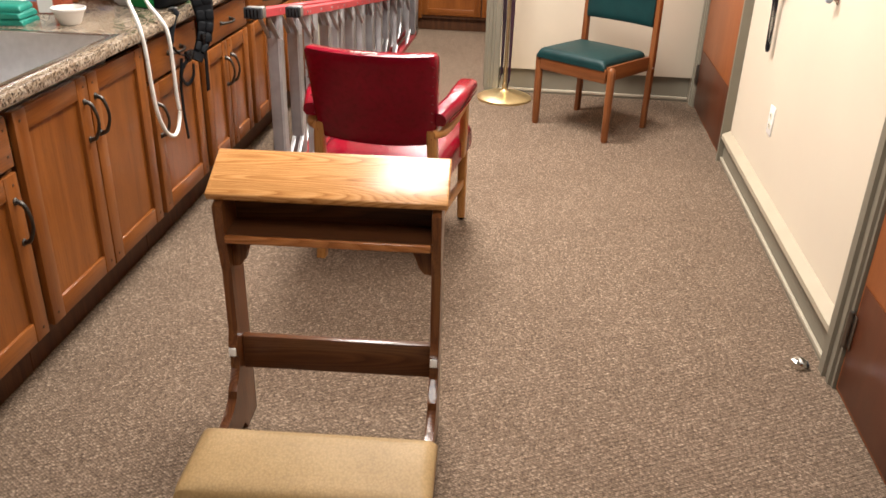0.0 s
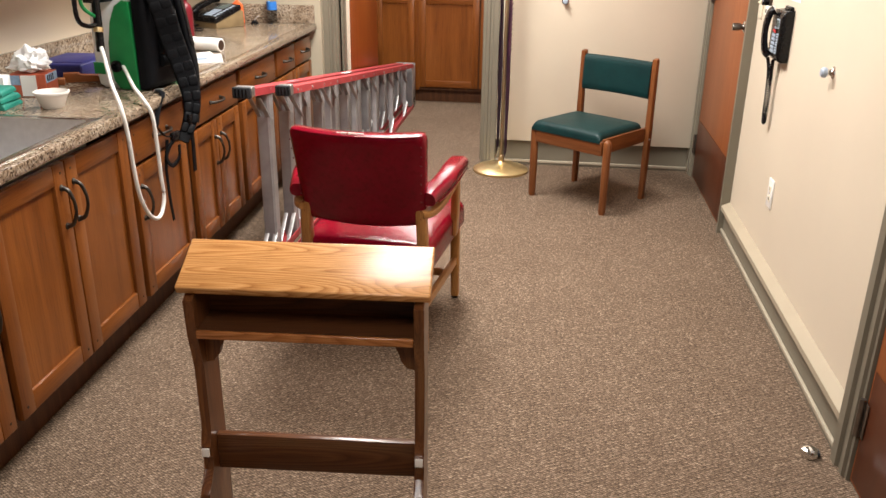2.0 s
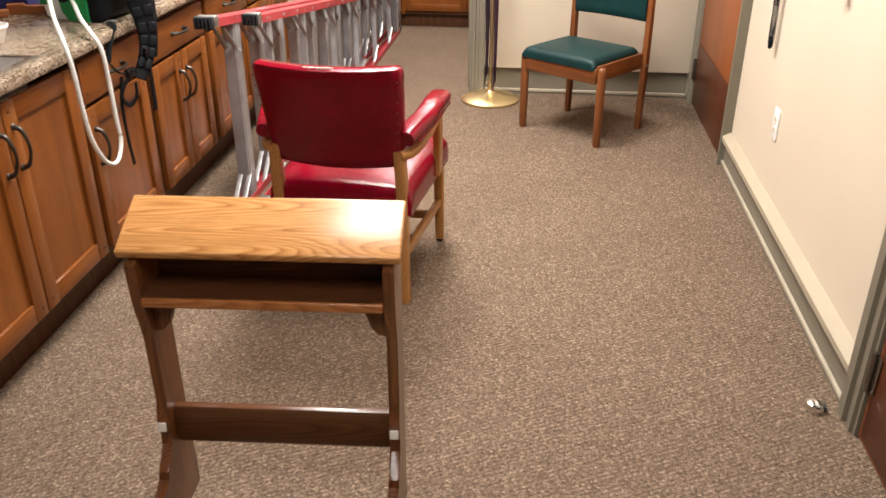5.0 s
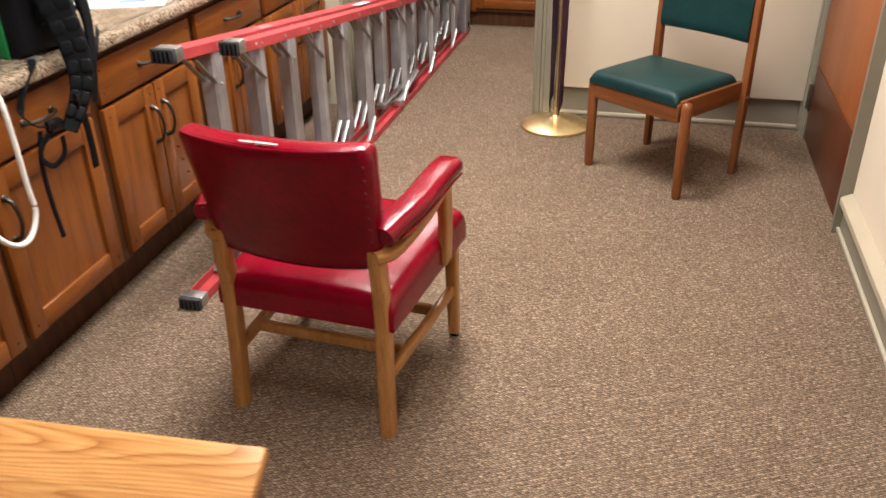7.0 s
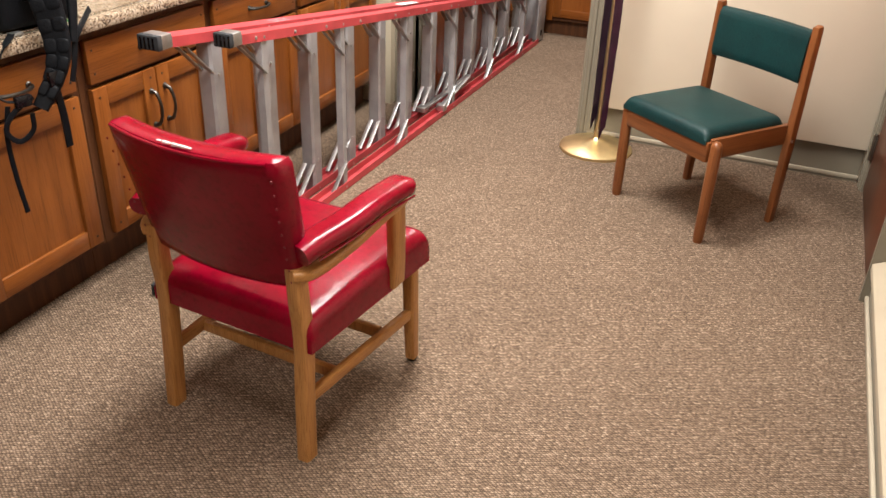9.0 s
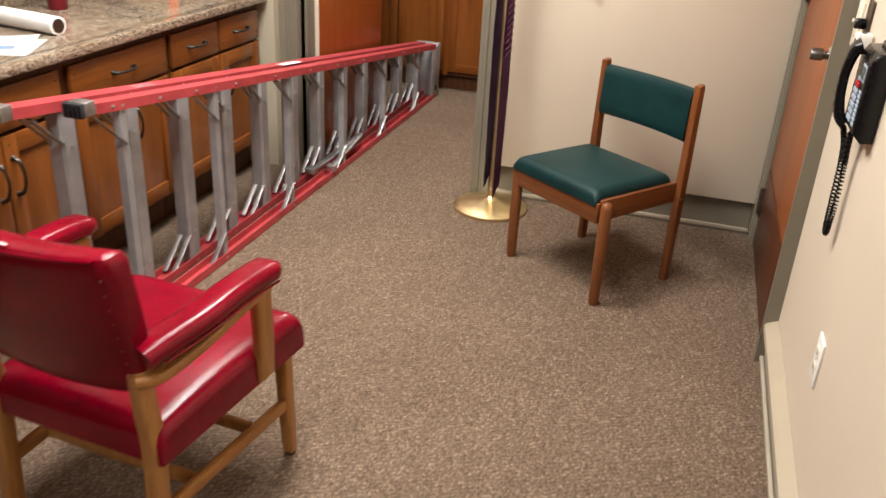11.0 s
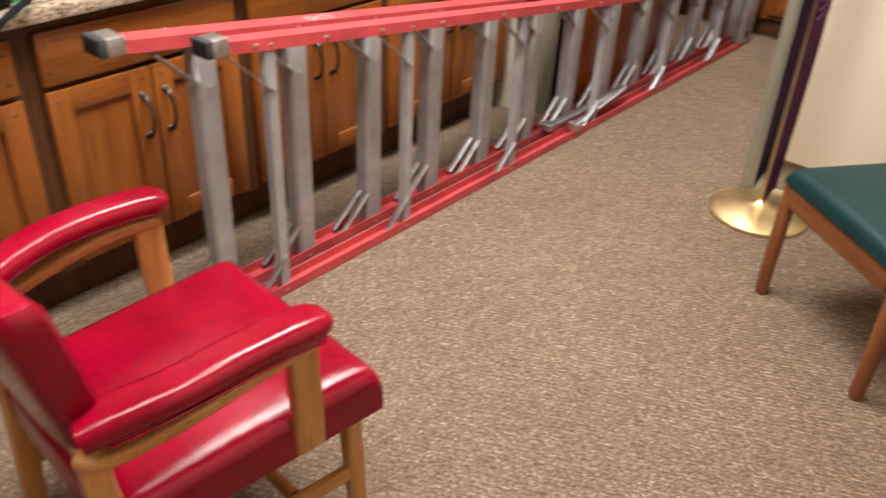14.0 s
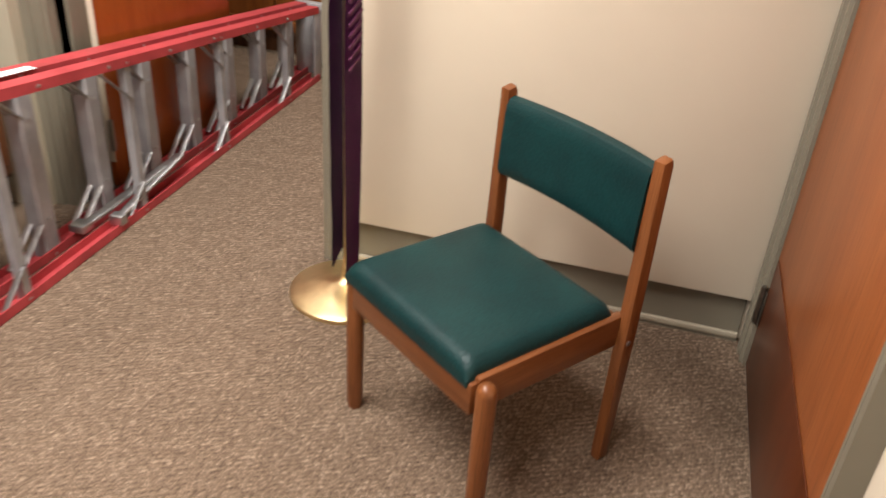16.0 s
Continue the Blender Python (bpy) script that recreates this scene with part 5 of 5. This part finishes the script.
for j in range(4):
    for i in range(3):
        part("key", box(-0.075 + j * 0.022, -0.06 + j * 0.022, -0.05 + i * 0.022, -0.034 + i * 0.022, 0.0305, 0.035, 0.001, 1, m=face), M["key"], ob)
for j in range(7):
    part("key", box(-0.08 + j * 0.023, -0.066 + j * 0.023, -0.09, -0.07, 0.0305, 0.034, 0.001, 1, m=face), M["key"], ob)
part("cord", tube([(-0.10, 0.05, 0.012), (-0.14, 0.09, 0.006), (-0.2, 0.03, 0.006), (-0.17, -0.06, 0.006), (-0.23, -0.12, 0.006), (-0.28, -0.02, 0.006), (-0.25, 0.09, 0.02)], 0.004, n=8), M["black"], ob, "loose black cord")

# bottles and small things at the far end
ob = thing("water_bottle", pose(-1.60, 4.915, TOP), "clear plastic water bottle with a blue cap", "bottle")
part("bottle", lathe([(0.026, 0), (0.029, 0.004), (0.029, 0.03), (0.0275, 0.034), (0.029, 0.04), (0.029, 0.065), (0.0275, 0.069), (0.029, 0.075), (0.029, 0.13), (0.024, 0.16), (0.013, 0.185), (0.012, 0.195)], 28), M["clear"], ob)
part("label_band", lathe([(0.0293, 0.078), (0.0296, 0.08), (0.0296, 0.122), (0.0293, 0.124)], 28), M["capblue"], ob, "blue label band")
part("cap", lathe([(0.0145, 0.19), (0.015, 0.192), (0.015, 0.208), (0.013, 0.21)], 20), M["capblue"], ob, "blue screw cap")
ob = thing("maroon_bottle", pose(-1.80, 4.18, TOP), "dark red plastic bottle behind the sprayer", "bottle")
part("bottle", lathe([(0.033, 0), (0.036, 0.005), (0.036, 0.14), (0.03, 0.165), (0.014, 0.18), (0.014, 0.2)], 28), M["maroon"], ob)
part("cap", lathe([(0.016, 0.2), (0.017, 0.203), (0.016, 0.225)], 18), M["black"], ob)
ob = thing("orange_pouch", pose(-1.80, 4.90, TOP, 0, 0, 20), "bright orange pouch standing by the desk telephone", "pouch")
part("pouch", prism([(-0.035, 0), (0.035, 0), (0.03, 0.10), (0.0, 0.135), (-0.028, 0.11)], "y", -0.012, 0.012, 0.008, seg=3), M["orange"], ob)
ob = thing("clip", pose(-1.70, 4.885, TOP, 0, 0, 20), "small black metal clip on the counter", "clip")
part("clip_body", prism([(-0.025, 0), (0.025, 0), (0.012, 0.022), (-0.008, 0.02)], "y", -0.012, 0.012, 0.002), M["black"], ob)
part("clip_wire", tube([(0.0, -0.01, 0.02), (0.02, -0.008, 0.04), (0.03, 0.0, 0.045), (0.02, 0.008, 0.04), (0.0, 0.01, 0.02)], 0.0014, n=6), M["zinc"], ob)


# ---- things on the side wall ----
def wall_phone():
    ob = thing("wall_phone", pose(XE - 0.001, 3.475, 1.0) @ Matrix.Diagonal((0.72, 0.85, 0.84, 1)), "black wall-mounted telephone with pale keys and coiled cord", "telephone")
    prof = [(0, -0.115), (-0.035, -0.118), (-0.062, -0.095), (-0.060, 0.085), (-0.045, 0.105), (0, 0.11)]
    part("body", prism(prof, "y", -0.074, 0.095, 0.006, seg=3), M["black"], ob)
    part("mount", box(-0.02, 0, -0.05, 0.05, 0.10, 0.125, 0.006), M["black"], ob)
    fx = -0.0622
    # recessed strip between cradle and keys, display and keys
    part("face_plate", box(fx - 0.002, fx + 0.004, -0.072, 0.045, -0.088, 0.078, 0.001), M["black"], ob)
    part("screen_frame", box(fx - 0.004, fx - 0.0015, -0.055, -0.005, 0.03, 0.072, 0.001), M["key"], ob, "pale display frame")
    part("screen", box(fx - 0.0052, fx - 0.0036, -0.05, -0.01, 0.035, 0.067, 0), M["lcd"], ob)
    for r in range(5):
        for c in range(3):
            y, z = 0.033 - c * 0.019, -0.003 - r * 0.0175
            part("key", box(fx - 0.006, fx - 0.001, y - 0.0075, y + 0.0075, z - 0.0062, z + 0.0062, 0.0012, 1), M["key"], ob)
    for r in range(8):
        for c in range(2):
            y, z = -0.040 - c * 0.015, 0.006 - r * 0.0115
            part("key", box(fx - 0.005, fx - 0.001, y - 0.006, y + 0.006, z - 0.004, z + 0.004, 0.001, 1), M["key"], ob)
    part("red_key", box(fx - 0.006, fx - 0.001, 0.016, 0.031, 0.012, 0.022, 0.001, 1), M["redkey"], ob, "red key")
    part("red_key", box(fx - 0.006, fx - 0.001, -0.006, 0.009, 0.008, 0.02, 0.001, 1), M["redkey"], ob, "red key")
    part("key", box(fx - 0.006, fx - 0.001, -0.004, 0.01, 0.026, 0.036, 0.001, 1), M["key"], ob)
    # handset
    line = smooth_line([(-0.066, 0.072, 0.10), (-0.083, 0.073, 0.088), (-0.094, 0.074, 0.045), (-0.096, 0.074, 0.0), (-0.092, 0.073, -0.045), (-0.081, 0.072, -0.085), (-0.064, 0.072, -0.10)], 5)
    n = len(line)
    hs = part("handset", sweep(line, rounded(0.044, 0.028, 0.011, 4), up=(1, 0, 0), scales=[1.0 + 0.28 * abs(2 * i / (n - 1) - 1) ** 2 for i in range(n)]), M["black"], ob, "black handset in its cradle")
    # coiled cord: down from the handset, a loop, and back to the body
    path = smooth_line([(-0.06, 0.075, -0.115), (-0.045, 0.085, -0.16), (-0.038, 0.088, -0.22), (-0.035, 0.085, -0.33), (-0.033, 0.078, -0.405), (-0.030, 0.062, -0.412), (-0.028, 0.055, -0.34), (-0.030, 0.062, -0.23), (-0.035, 0.060, -0.17), (-0.040, 0.045, -0.12)], 14)
    coil = []
    for i in range(len(path) - 1):
        a, b = path[i], path[i + 1]
        d = (b - a).normalized()
        s = d.cross(Vector((1, 0, 0))).normalized()
        u = s.cross(d)
        for k in range(4):
            t = k / 4
            th = (i + t) * 2 * math.pi * 0.75
            coil.append(a.lerp(b, t) + s * math.cos(th) * 0.0075 + u * math.sin(th) * 0.0075)
    part("cord", sweep(coil, circle(0.003, 5)), M["black"], ob, "black coiled cord hanging in a loop")
    return ob


wall_phone()

ob = thing("light_switch", pose(XE, 3.952, 1.07), "ivory light switch plate on the cream wall", "switch")
part("plate", box(-0.006, 0, -0.035, 0.035, -0.057, 0.057, 0.0025), M["ivory"], ob)
part("toggle_slot", box(-0.0068, -0.005, -0.005, 0.005, -0.013, 0.013, 0), M["ivory"], ob)
part("toggle", box(-0.02, -0.006, -0.004, 0.004, 0.0, 0.009, 0.0015, m=Matrix.Rotation(radians(18), 4, "Y")), M["ivory"], ob)
for z in (-0.03, 0.03):
    part("screw", lathe([(0.003, 0), (0.003, 0.0012)], 10, m=Matrix.Translation((-0.006, 0, z)) @ pose(0, 0, 0, 0, -90, 0)), M["zinc"], ob)

ob = thing("jack_plate", pose(XE, 3.815, 1.09), "dark bronze wall plate with a black plug", "wall plate")
part("plate", box(-0.006, 0, -0.035, 0.035, -0.057, 0.057, 0.002), M["bronze"], ob)
part("plug", lathe([(0.011, 0), (0.013, 0.004), (0.013, 0.022), (0.010, 0.026)], 18, m=Matrix.Translation((-0.006, 0.008, 0.0)) @ pose(0, 0, 0, 0, -90, 0)), M["black"], ob, "round black plug")

ob = thing("plug_adapter", pose(XE - 0.006, 3.70, 1.068), "white plastic line splitter plugged into the wall plate", "adapter")
part("body", box(-0.034, -0.0005, -0.017, 0.017, -0.018, 0.018, 0.003), M["white"], ob)
part("socket", box(-0.0352, -0.033, -0.008, 0.008, -0.010, 0.006, 0), M["lcd"], ob)
part("socket", box(-0.024, -0.012, -0.008, 0.008, 0.0172, 0.0188, 0), M["lcd"], ob)

ob = thing("notice", pose(XE - 0.001, 3.475, 1.265), "white printed notice sheet fixed to the wall", "notice")
part("sheet", box(-0.0012, 0, -0.108, 0.108, -0.14, 0.14, 0), M["paper"], ob)
rng = random.Random(5)
z = 0.115
while z > -0.12:
    if abs(z - 0.02) > 0.008:
        w = 0.19 if rng.random() > 0.2 else 0.10
        part("text_line", box(-0.0022, -0.0010, 0.094 - w, 0.094, z - 0.0010, z + 0.0010, 0), M["ink"], ob)
    z -= 0.0082

ob = thing("outlet", pose(XE, 3.345, 0.41), "white duplex wall outlet with plate", "outlet")
part("plate", box(-0.006, 0, -0.035, 0.035, -0.057, 0.057, 0.0025), M["white"], ob)
for z in (-0.02, 0.02):
    part("socket", box(-0.0075, -0.005, -0.016, 0.016, z - 0.013, z + 0.013, 0.001), M["ivory"], ob)
    for y in (-0.006, 0.006):
        part("slot", box(-0.0082, -0.007, y - 0.001, y + 0.001, z - 0.004, z + 0.005, 0), M["black"], ob)
part("screw", lathe([(0.003, 0), (0.003, 0.0012)], 10, m=Matrix.Translation((-0.006, 0, 0)) @ pose(0, 0, 0, 0, -90, 0)), M["zinc"], ob)

ob = thing("wall_bumper", pose(XE, 2.875, 0.957) @ Matrix.Diagonal((0.8, 0.85, 0.85, 1)), "grey rubber door bumper on a chrome wall plate", "bumper")
part("flange", lathe([(0.024, 0), (0.024, 0.003), (0.016, 0.007), (0.013, 0.012), (0.012, 0.026)], 28, m=pose(0, 0, 0, 0, -90, 0)), M["chrome"], ob)
part("cushion", lathe([(0.015, 0.026), (0.019, 0.030), (0.019, 0.042), (0.014, 0.049), (0.004, 0.051)], 24, m=pose(0, 0, 0, 0, -90, 0)), M["key"], ob, "grey rubber tip")

ob = thing("wall_bumper", pose(0.087, YN - 0.0385, 0.972) @ Matrix.Rotation(radians(90), 4, "Z") @ Matrix.Diagonal((0.8, 0.85, 0.85, 1)), "grey rubber door bumper on the cream far wall", "bumper")
part("flange", lathe([(0.024, 0), (0.024, 0.003), (0.016, 0.007), (0.013, 0.012), (0.012, 0.026)], 28, m=pose(0, 0, 0, 0, -90, 0)), M["chrome"], ob)
part("cushion", lathe([(0.015, 0.026), (0.019, 0.030), (0.019, 0.042), (0.014, 0.049), (0.004, 0.051)], 24, m=pose(0, 0, 0, 0, -90, 0)), M["key"], ob, "grey rubber tip")

ob = thing("door_stop", pose(0.815, 2.18, 0), "domed chrome floor door stop on the carpet", "door stop")
part("dome", lathe([(0.024, 0), (0.025, 0.004), (0.025, 0.012), (0.021, 0.023), (0.012, 0.029), (0.003, 0.031)], 28), M["chrome"], ob)
part("rubber", box(0.012, 0.028, -0.014, 0.014, 0.006, 0.018, 0.003), M["rubber"], ob, "dark rubber bumper")



# ---- plan units to metres ----
for me in bpy.data.meshes:
    me.transform(Matrix.Scale(TRUE, 4))
for ob in scene.objects:
    if ob.type in ("MESH", "EMPTY"):
        ob.location = ob.location * TRUE
